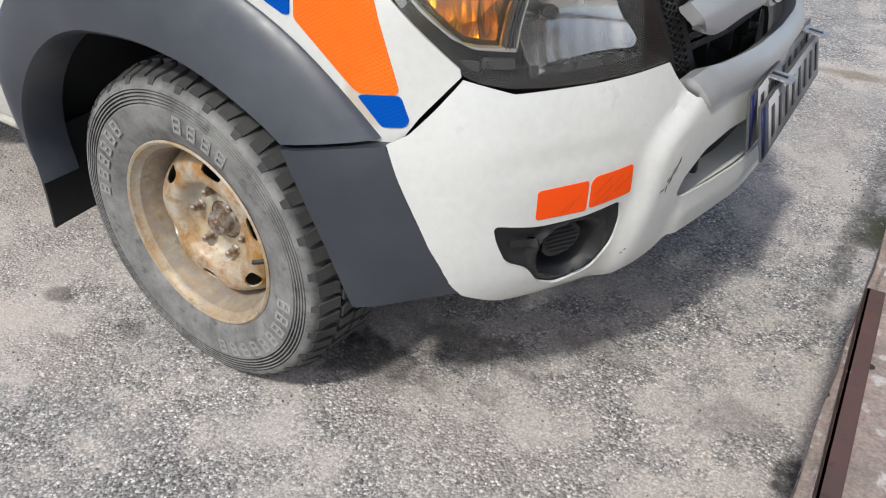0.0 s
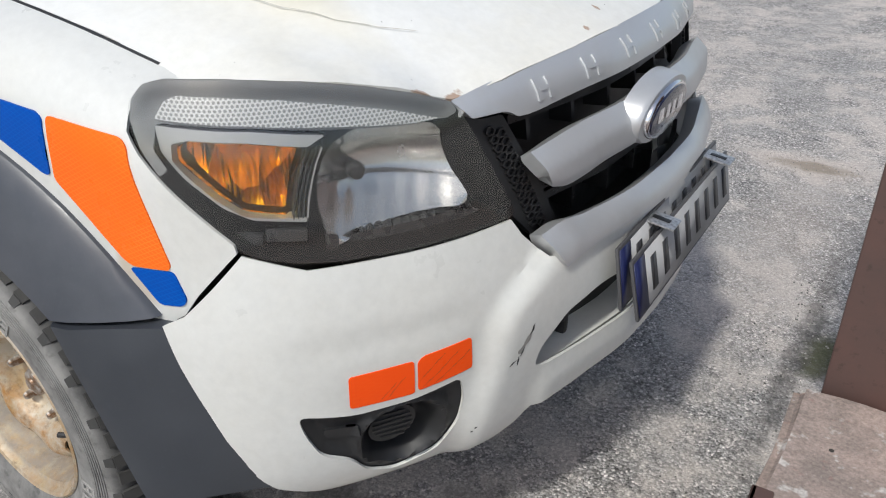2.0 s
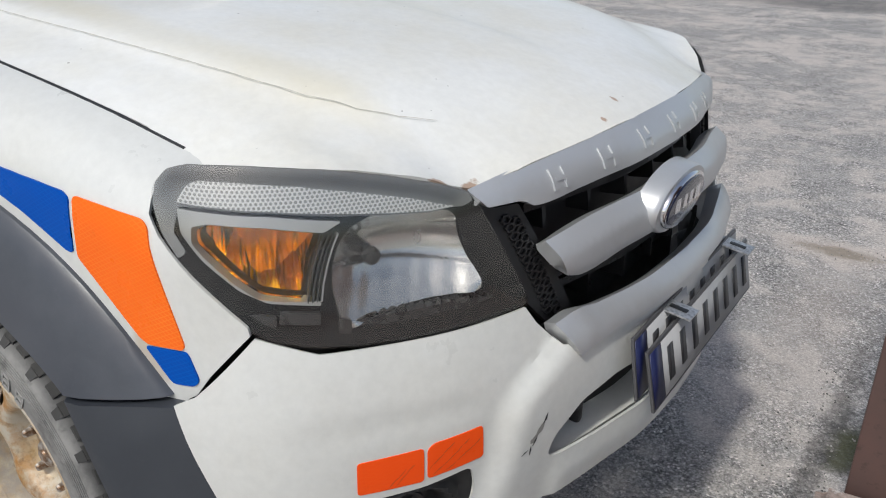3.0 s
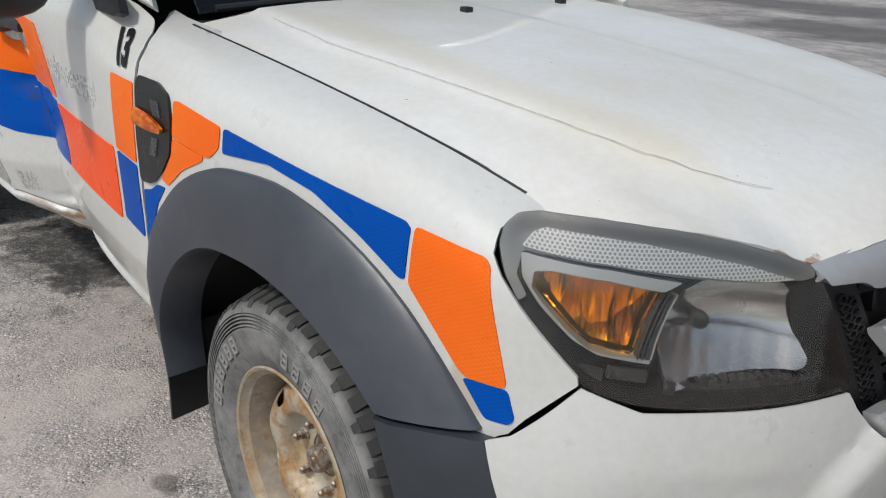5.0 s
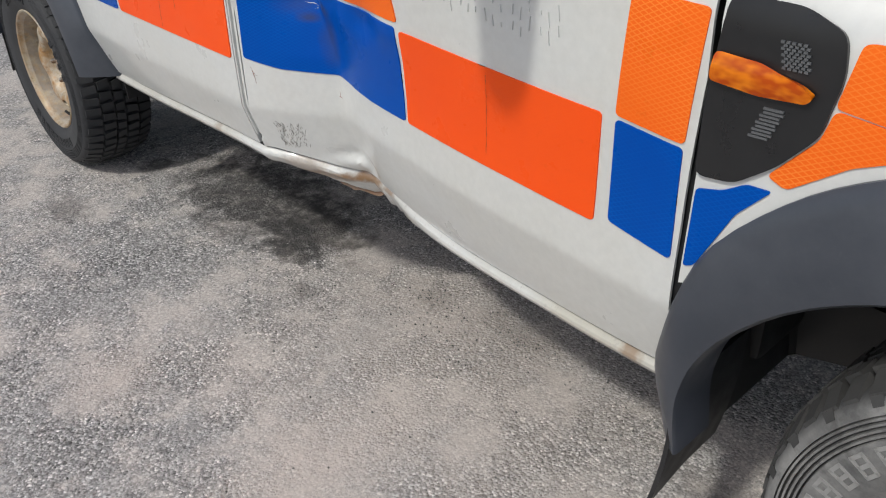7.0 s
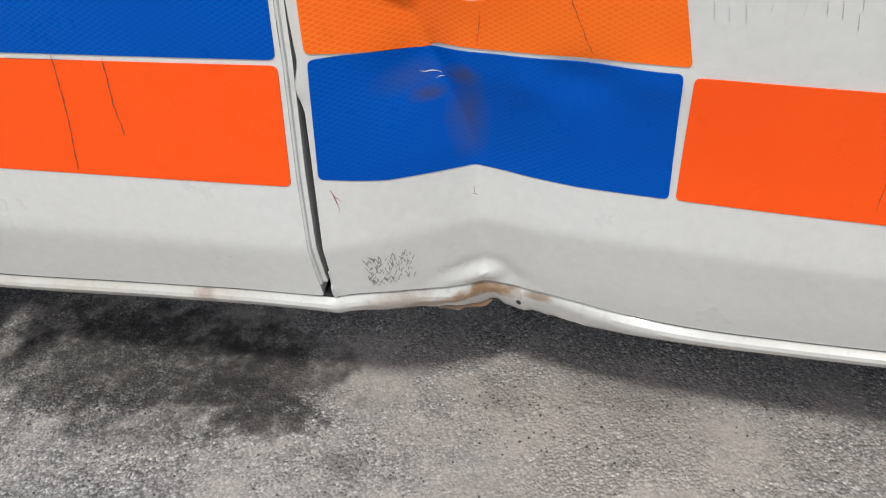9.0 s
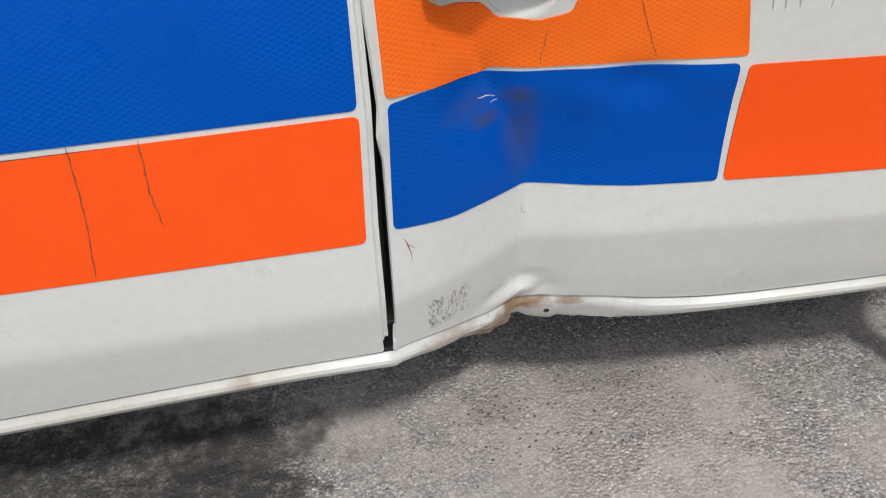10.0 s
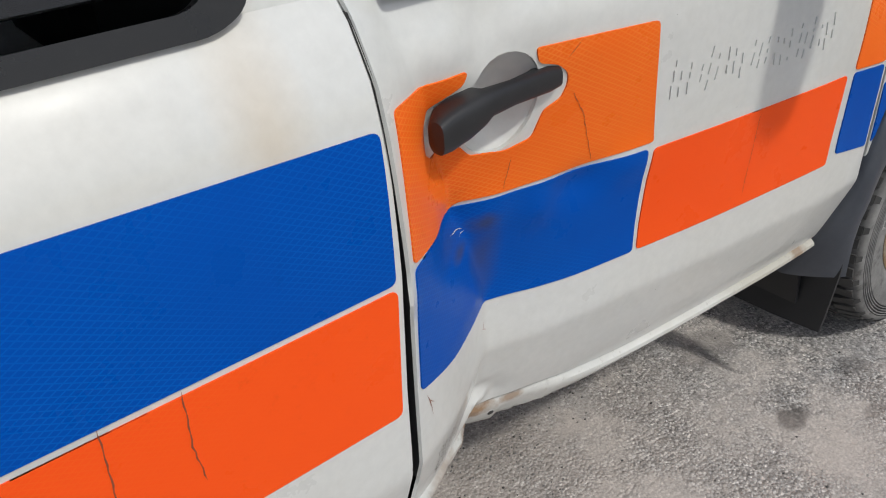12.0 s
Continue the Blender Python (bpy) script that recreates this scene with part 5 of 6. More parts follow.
grille = part("grille", sheet_bm([(0.63, 0.66), (2 * S_END - 0.63, 0.66), (2 * S_END - 0.60, 0.985), (0.60, 0.985)], lamp_in(0.075), 0.05, 0.02), black_plastic, truck, "black grille with silver bars")
face_bar("upper_bar", [(0.609, 0.957), (0.70, 0.970), (0.87, 0.981), (1.0, 0.988), (S_END, 0.99)], [(0.628, 0.935), (0.690, 0.932), (0.712, 0.920), (0.735, 0.919), (0.808, 0.924), (0.95, 0.930), (S_END, 0.932)], lambda t: 0.014 - 0.02 * t + 0.008 * math.sin(math.pi * t), 0.03, silver_paint, grille, "silver bar along the hood edge", 0.012)
face_bar("middle_bar", [(0.722, 0.867), (0.85, 0.883), (S_END, 0.892)], [(0.745, 0.813), (0.780, 0.805), (0.90, 0.818), (S_END, 0.826)], lambda t: 0.036 + 0.006 * ease(t / 0.15) - 0.022 * max(0.0, (t - 0.60) / 0.40), 0.028, silver_paint, grille, "silver middle bar", 0.010, 0.003)
face_bar("lower_bar", [(0.722, 0.742), (0.775, 0.750), (0.82, 0.744), (0.90, 0.743), (S_END, 0.745)], [(0.757, 0.684), (0.780, 0.692), (0.90, 0.704), (S_END, 0.710)], lambda t: 0.063 - 0.026 * t * t, 0.03, silver_paint, grille, "silver lower trim", 0.010, 0.003)
for sgn in (1, -1):
    m = (lambda q: q) if sgn > 0 else (lambda q: side_of(None, q))
    part("side_strip", sheet_bm(rounded(m([(0.630, 0.935), (0.655, 0.921), (0.703, 0.918), (0.7475, 0.839), (0.812, 0.724), (0.7605, 0.707), (0.700, 0.772)][::-1]), 0.004), lamp_in(0.012), 0.02, 0.02), black_plastic, grille)
    hexes = []
    for r in range(13):
        for c in range(2):
            u = (r + 0.5) / 13
            s0 = 0.680 + 0.088 * u + (c - 0.5) * 0.021
            z0 = 0.908 - 0.178 * u - (0.007 if c else 0)
            hexes.append((s0, z0))
    for s0, z0 in hexes:
        q = [(s0 + 0.0095 * math.cos(a), z0 + 0.0075 * math.sin(a)) for a in [2 * math.pi * i / 6 for i in range(6)]]
        h = [(s0 + 0.0068 * math.cos(a), z0 + 0.0052 * math.sin(a)) for a in [2 * math.pi * i / 6 for i in range(6)]]
        part("hex_cell", sheet_bm(m(q), lamp_in(0.012), 0.02, 0.006, lift=0.006, holes=[m(h)]), black_gloss, grille, smooth=False)
for z0 in (0.905, 0.785, 0.765):
    face_bar("slat", [(0.72, z0 + 0.006), (S_END, z0 + 0.008)], [(0.72, z0 - 0.008), (S_END, z0 - 0.006)], lambda t: -0.02, 0.055, black_gloss, grille)
for i in range(7):
    s0 = 0.77 + i * (2 * S_END - 1.54) / 6
    for z0, z1 in ((0.86, 0.925), (0.71, 0.80)):
        part("fin", sheet_bm([(s0 - 0.004, z0), (s0 + 0.004, z0), (s0 + 0.004, z1), (s0 - 0.004, z1)], lamp_in(0.028), 0.03, 0.05), black_gloss, grille)
# raised bars in place of the maker's letters
header_top = curve([0.609, 0.70, 0.87, 1.0, S_END], [0.957, 0.970, 0.981, 0.988, 0.99])
header_low = curve([0.735, 0.808, 0.95, S_END], [0.919, 0.924, 0.930, 0.932])


def header_face(s, z):
    k = min(s, 2 * S_END - s)
    top_z, low_z = header_top(k), header_low(k)
    t = max(0.0, min(1.0, (z - low_z) / (top_z - low_z)))
    return on_plan(s, lamp_lean(z) + 0.014 - 0.02 * t + 0.008 * math.sin(math.pi * t), z)


for i in range(6):
    s0 = 0.770 + i * 0.116
    z0 = 0.946 + 0.007 * min(i, 5 - i)
    for a, b, c0, d0 in ((-0.017, -0.010, -0.014, 0.014), (0.009, 0.016, -0.014, 0.014), (-0.011, 0.010, -0.002, 0.003)):
        q = [(s0 + a, z0 + c0), (s0 + b, z0 + c0), (s0 + b, z0 + d0), (s0 + a, z0 + d0)]
        part("raised_bar", sheet_bm(q, header_face, 0.01, 0.004, lift=0.0025), silver_paint, grille)
# oval badge on its boss
def disc(name, a, b, y0, y1, edge, material, parent, n=40, label=""):
    bm = bmesh.new()
    c = on_plan(S_END, 0.0, 0.858) + Vector((0.004, -0.052, 0))
    tilt = Matrix.Rotation(radians(8), 3, "Y")
    rings = []
    for f, d in ((1.0, y0), (1.0, y1 - edge), (0.985, y1 - 0.4 * edge), (0.95, y1), (0.0, y1 + 0.2 * edge)):
        rings.append([c + tilt @ Vector((d, a * f * math.cos(2 * math.pi * i / n), b * f * math.sin(2 * math.pi * i / n))) for i in range(n)])
    loft(bm, rings, True, False)
    bmesh.ops.remove_doubles(bm, verts=bm.verts, dist=1e-5)
    bmesh.ops.recalc_face_normals(bm, faces=bm.faces)
    return part(name, bm, material, parent, label)


disc("badge_boss", 0.112, 0.056, 0.0, 0.040, 0.010, silver_paint, grille)
disc("badge_ring", 0.090, 0.047, 0.036, 0.048, 0.004, chrome, grille)
disc("badge", 0.083, 0.041, 0.046, 0.0505, 0.002, badge_blue, grille, 40, "dark blue oval badge")
bm = bmesh.new()
c = on_plan(S_END, 0.0, 0.858) + Vector((0.0, -0.052, 0.0))
for dy, w in ((-0.045, 0.02), (-0.012, 0.014), (0.014, 0.014), (0.045, 0.02)):
    box(bm, c + Vector((0.053, dy - w * 0.5, -0.014)), c + Vector((0.0565, dy + w * 0.5, 0.014)), 0.001)
part("badge_mark", bm, chrome, grille)

# ---- number plates: an old one and a sign bolted over it with brackets ----
def plate(name, x, y0, y1, z0, z1, tilt, label, face, band):
    m = pose(x, (y0 + y1) / 2, (z0 + z1) / 2, 0, tilt, 1.0)
    w, h = y1 - y0, z1 - z0
    bm = bmesh.new()
    box(bm, (-0.003, -w / 2, -h / 2), (0.003, w / 2, h / 2), 0.002, m)
    p = part(name, bm, plate_edge, truck, label)
    bm = bmesh.new()
    box(bm, (0.003, -w / 2 + 0.052, -h / 2 + 0.006), (0.0042, w / 2 - 0.006, h / 2 - 0.006), 0, m)
    part("plate_face", bm, face, p)
    bm = bmesh.new()
    box(bm, (0.003, -w / 2 + 0.004, -h / 2 + 0.006), (0.0044, -w / 2 + 0.05, h / 2 - 0.006), 0, m)
    part("blue_band", bm, band, p)
    n = 8
    for i in range(n):
        y = -w / 2 + 0.085 + i * (w - 0.125) / (n - 1)
        bm = bmesh.new()
        box(bm, (0.0042, y - 0.012, -h / 2 + 0.024), (0.0055, y + 0.012, h / 2 - 0.024), 0, m)
        part("plain_bar", bm, plate_ink, p)
    return p


plate("number_plate", 0.925, -0.315, 0.225, 0.575, 0.688, -9, "white number plate, partly covered", plate_white, plate_blue)
plate("sign_plate", 0.948, -0.300, 0.245, 0.553, 0.663, -12, "white sign plate bolted in front of the number plate", plate_white, plate_blue)
for y in (-0.165, 0.155):
    bm = bmesh.new()
    m = pose(0.925, y, 0.682, 0, 8, 0)
    box(bm, (-0.03, -0.022, -0.002), (0.045, 0.022, 0.002), 0.0015, m)
    box(bm, (-0.028, -0.022, -0.03), (-0.024, 0.022, 0.002), 0.001, m)
    br = part("bracket", bm, zinc, truck, "galvanised steel bracket")
    bm = bmesh.new()
    box(bm, (0.0, -0.006, 0.002), (0.032, 0.006, 0.0032), 0.001, m)
    part("slot", bm, black_gloss, br)

# ---- cab ----
def slope(pts, thick, name, material, label="", parent=truck):
    """A flat panel through corner points, with thickness."""
    bm = bmesh.new()
    p = [Vector(q) for q in pts]
    n = (p[1] - p[0]).cross(p[2] - p[0]).normalized()
    loft(bm, [p, [q - n * thick for q in p]])
    bmesh.ops.recalc_face_normals(bm, faces=bm.faces)
    bmesh.ops.bevel(bm, geom=list(bm.edges), offset=min(0.004, thick * 0.3), segments=1, affect="EDGES")
    return part(name, bm, material, parent, label, False)


def mirrored(pts):
    return [(x, 2 * MID - y, z) for x, y, z in reversed(pts)]


ws = [(-0.60, -0.70, 1.150), (-0.63, MID, 1.185), (-0.60, 2 * MID + 0.70, 1.150), (-1.20, 2 * MID + 0.60, 1.66), (-1.24, MID, 1.68), (-1.20, -0.60, 1.66)]
slope(ws[:2] + ws[4:], 0.006, "windshield", glass_dark, "dark tinted windshield")
slope(ws[1:5], 0.006, "windshield", glass_dark)
bm = bmesh.new()
box(bm, (-0.74, -0.735, 1.06), (-0.50, 0.635, 1.118), 0.012)
part("cowl", bm, black_plastic, truck, "black plastic cowl below the windshield")
bm = tube([(-0.565, -0.55, 1.145), (-0.56, -0.45, 1.165), (-0.575, -0.2, 1.180), (-0.59, 0.05, 1.190)], 0.006)
tube([(-0.60, -0.66, 1.158), (-0.575, -0.5, 1.170), (-0.575, -0.25, 1.180), (-0.585, 0.0, 1.190)], 0.009, 8, bm)
part("wiper", bm, black_plastic, truck, "black wiper arm and blade")
for y in (-0.17, 0.365 - 0.1):
    bm = bmesh.new()
    p = hood_top(-0.3 if y < 0 else -0.38, y)
    box(bm, p + Vector((-0.012, -0.012, -0.002)), p + Vector((0.012, 0.012, 0.012)), 0.004)
    part("washer_nozzle", bm, black_plastic, truck)
for flip in (False, True):
    f = (lambda q: q) if not flip else mirrored
    y0, y1, yt = -0.838, -0.836, -0.70
    slope(f([(-0.80, y0, 1.24), (-1.58, y0, 1.24), (-1.58, yt, 1.64), (-1.22, yt, 1.64)]), 0.006, "side_window", glass_dark, "dark side window")
    slope(f([(-1.735, y0, 1.235), (-2.42, y0, 1.235), (-2.40, yt, 1.64), (-1.73, yt, 1.64)]), 0.006, "side_window", glass_dark)
    # pillars
    slope(f([(-1.58, y0 + 0.022, 1.15), (-1.735, y0 + 0.022, 1.15), (-1.73, yt - 0.008, 1.66), (-1.58, yt - 0.008, 1.66)]), 0.03, "pillar", white_paint)
    slope(f([(-2.42, y0 - 0.008, 1.21), (-2.70, y0 - 0.008, 1.21), (-2.62, yt - 0.008, 1.66), (-2.40, yt - 0.008, 1.66)]), 0.03, "pillar", white_paint)
    slope(f([(-0.62, -0.78, 1.15), (-0.82, y0 - 0.004, 1.22), (-1.24, yt - 0.008, 1.67), (-1.17, yt + 0.06, 1.67)]), 0.03, "pillar", white_paint)
roof = [(-1.18, -0.69, 1.66), (-1.18, 2 * MID + 0.69, 1.66), (-2.65, 2 * MID + 0.69, 1.66), (-2.65, -0.69, 1.66)]
bm = bmesh.new()
loft(bm, [[Vector(p) for p in roof], [Vector((p[0] * 0.98 - 0.04, MID + (p[1] - MID) * 0.9, 1.735)) for p in roof]])
bmesh.ops.recalc_face_normals(bm, faces=bm.faces)
bmesh.ops.bevel(bm, geom=list(bm.edges), offset=0.03, segments=3, affect="EDGES")
part("roof", bm, white_paint, truck)
slope([(-2.70, -0.86, 1.2), (-2.70, 0.76, 1.2), (-2.64, 0.6, 1.66), (-2.64, -0.70, 1.66)], 0.01, "rear_window", glass_dark)
bm = bmesh.new()
box(bm, (-2.66, -0.72, 0.52), (-0.62, 0.62, 0.57), 0.01)
box(bm, (-2.66, -0.84, 0.55), (-2.60, 0.74, 1.2), 0.01)
box(bm, (-0.72, -0.72, 0.55), (-0.66, 0.62, 1.1), 0.01)
part("cabin_floor", bm, black_plastic, truck)
for x in (-1.35, -2.2):
    bm = bmesh.new()
    box(bm, (x - 0.25, -0.66, 0.6), (x + 0.25, -0.12, 0.95), 0.05)
    box(bm, (x - 0.32, -0.66, 0.9), (x - 0.18, -0.12, 1.5), 0.05)
    part("seat", bm, seat_cloth, truck)
    bm = bmesh.new()
    box(bm, (x - 0.25, 0.02, 0.6), (x + 0.25, 0.56, 0.95), 0.05)
    box(bm, (x - 0.32, 0.02, 0.9), (x - 0.18, 0.56, 1.5), 0.05)
    part("seat", bm, seat_cloth, truck)


# rubber round the rear window
def belt(x, z):
    return Vector((x, side_len(x) + 0.066 + 0.25 * (z - 1.19), z))


WIN = rounded([(-2.50, 1.190), (-1.765, 1.190), (-1.728, 1.207), (-1.715, 1.30), (-1.715, 1.5), (-2.50, 1.5)], 0.025)
part("window_seal", sheet_bm(WIN, belt, 0.03, 0.02, lift=0.012, holes=[rounded([(-2.48, 1.213), (-1.785, 1.213), (-1.762, 1.226), (-1.745, 1.30), (-1.742, 1.48), (-2.48, 1.48)], 0.02)]), black_gloss, rear_door, "black rubber window seal")
part("window_seal", sheet_bm(rounded([(-1.585, 1.185), (-0.665, 1.142), (-0.635, 1.152), (-0.665, 1.185), (-0.80, 1.225), (-1.585, 1.225)], 0.008), belt, 0.03, 0.02, lift=0.012), black_plastic, front_door)
# outside mirror
bm = bmesh.new()
bmesh.ops.create_uvsphere(bm, u_segments=20, v_segments=12, radius=1.0)
for v in bm.verts:
    c = v.co
    v.co = Vector((-0.83 + 0.065 * math.copysign(abs(c.x) ** 0.7, c.x), -1.06 + 0.135 * math.copysign(abs(c.y) ** 0.7, c.y), 1.248 + 0.118 * math.copysign(abs(c.z) ** 0.75, c.z)))
mir = part("door_mirror", bm, black_plastic, truck, "black door mirror")
bm = bmesh.new()
box(bm, (-0.83, -0.96, 1.20), (-0.75, -0.84, 1.25), 0.015)
part("mirror_arm", bm, black_plastic, mir)

# far flank, kept simple, and the cargo bed
def far(x, v):
    p = flank(x, v)
    return Vector((x, 2 * MID - side(x, v), v))


part("far_door", sheet_bm([(-2.7, 0.47), (-0.52, 0.47), (-0.52, 1.14), (-0.66, 1.21), (-2.7, 1.21)], far, 0.06, 0.025, flip=-1.0), white_paint, truck)


def far_wing(x, v):
    p = wing(x, v)
    return Vector((p.x, 2 * MID - p.y, p.z))


part("front_fender", sheet_bm(fp, far_wing, 0.04, 0.005, flip=-1.0), white_paint, truck)
bed_in = [(-4.22, 0.55), (-4.22, 1.18), (-2.73, 1.18), (-2.73, 0.74), (-2.72, 0.66)] + [(AXLE + rear_out_x(k), rear_out_z(k) - 0.03) for k in (7, 6, 5, 4, 3, 2, 1)]
part("bed_side", sheet_bm(bed_in[::-1], flank, 0.05, 0.02), white_paint, truck)
part("bed_side", sheet_bm(bed_in[::-1], far, 0.05, 0.02, flip=-1.0), white_paint, truck)
bm = bmesh.new()
box(bm, (-4.2, -0.86, 0.66), (-2.75, 0.76, 0.70), 0.01)
box(bm, (-2.79, -0.86, 0.70), (-2.75, 0.76, 1.18), 0.01)
box(bm, (-4.24, -0.86, 0.62), (-4.19, 0.76, 1.18), 0.01)
part("cargo_bed", bm, white_paint, truck)

# cracks in the film, scuffs and scratches
def scratch(pts, surf, parent, material, w=0.0022, lift=0.003, name="scratch", jitter=0.0008):
    """A thin ragged line along points of a surface."""
    wob = random.Random(len(pts) + int(1000 * abs(pts[0][0])))
    line = []
    for a, b in zip(pts, pts[1:]):
        n = max(2, int(math.hypot(b[0] - a[0], b[1] - a[1]) / 0.008))
        line += [(a[0] + (b[0] - a[0]) * i / n, a[1] + (b[1] - a[1]) * i / n) for i in range(n)]
    line.append(pts[-1])
    bm = bmesh.new()
    lo, hi = [], []
    for i, (u, v) in enumerate(line):
        a, b = line[max(0, i - 1)], line[min(len(line) - 1, i + 1)]
        d = Vector((b[0] - a[0], b[1] - a[1])).normalized()
        k = w * (0.35 + 0.65 * ((i * 37 % 11) / 10)) * (0.3 if i in (0, len(line) - 1) else 1.0)
        j = jitter * wob.uniform(-1, 1)
        e = 0.002
        nrm = (surf(u + e, v) - surf(u - e, v)).cross(surf(u, v + e) - surf(u, v - e)).normalized()
        for side_list, sg in ((lo, -1), (hi, 1)):
            side_list.append(bm.verts.new(surf(u - d.y * (k * sg * 0.5 + j), v + d.x * (k * sg * 0.5 + j)) + nrm * lift))
    for i in range(len(line) - 1):
        bm.faces.new([lo[i], lo[i + 1], hi[i + 1], hi[i]])
    return part(name, bm, material, parent)


for pts in ([(-1.97, 0.906), (-1.976, 0.815), (-1.989, 0.727)], [(-1.893, 0.903), (-1.897, 0.836), (-1.893, 0.788)]):
    scratch(pts, flank, rear_door, crack_brown, 0.0020, 0.0030, "film_crack")
for pts in ([(-1.398, 0.944), (-1.405, 0.897)], [(-0.893, 0.863), (-0.90, 0.714)], [(-1.312, 1.085), (-1.335, 1.066)], [(-1.314, 1.015), (-1.287, 0.975), (-1.256, 0.895)]):
    scratch(pts, flank, front_door, crack_brown, 0.0011, 0.0030, "film_crack")
for pts in ([(0.45, 0.556), (0.478, 0.585)], [(0.46, 0.556), (0.49, 0.59)], [(0.515, 0.560), (0.57, 0.608)], [(0.53, 0.560), (0.592, 0.603)], [(0.51, 0.575), (0.55, 0.612)]):
    scratch(pts, bumper_face, bumper, crack_brown, 0.0009, 0.0027, "film_crack")
for pts in ([(0.694, 0.610), (0.69, 0.600), (0.684, 0.594)], [(0.676, 0.575), (0.668, 0.56)], [(0.66, 0.556), (0.648, 0.549)], [(0.665, 0.562), (0.663, 0.545)], [(0.601, 0.436), (0.604, 0.44)], [(0.597, 0.427), (0.599, 0.431)]):
    scratch(pts, bumper_face, bumper, black_plastic, 0.005, 0.0008)
scratch([(0.688, 0.596), (0.680, 0.585), (0.670, 0.572), (0.664, 0.566)], bumper_face, bumper, bare_grey, 0.012, 0.0006)
scratch([(0.47, 0.352), (0.50, 0.360), (0.52, 0.372)], bumper_face, bumper, bare_grey, 0.006, 0.0006)
rng = random.Random(4)
for i in range(130):
    x, z = -1.578 + rng.random() ** 1.4 * 0.062, 0.515 + rng.random() * 0.062
    scratch([(x, z), (x + rng.uniform(-0.006, 0.006), z + rng.uniform(0.004, 0.012))], flank, front_door, bare_grey, 0.0019, 0.0006, "scuff")
for pts in ([(-1.607, 0.712), (-1.601, 0.695), (-1.598, 0.672)], [(-1.604, 0.702), (-1.594, 0.690)], [(-1.422, 0.672), (-1.424, 0.655)], [(-1.426, 0.660), (-1.417, 0.656)]):
    scratch(pts, flank, front_door, crack_brown, 0.0016, 0.0006)
for pts in ([(-1.490, 0.853), (-1.458, 0.850)], [(-1.47, 0.842), (-1.455, 0.845)]):
    scratch(pts, flank, front_door, white_paint, 0.0016, 0.0036)
# thin grey lines paint the shade of the hood's two creases
for sg in (1, -1):
    scratch([(x, MID - sg * (crease_y(x) - 0.007)) for x in (-0.45, -0.35, -0.2, -0.1, 0.0, 0.1, 0.2, 0.3, 0.4, 0.48, 0.55, 0.60, 0.64)], hood_top, hood, crease_shade, 0.0014, 0.0030, "crease_line", 0.0)

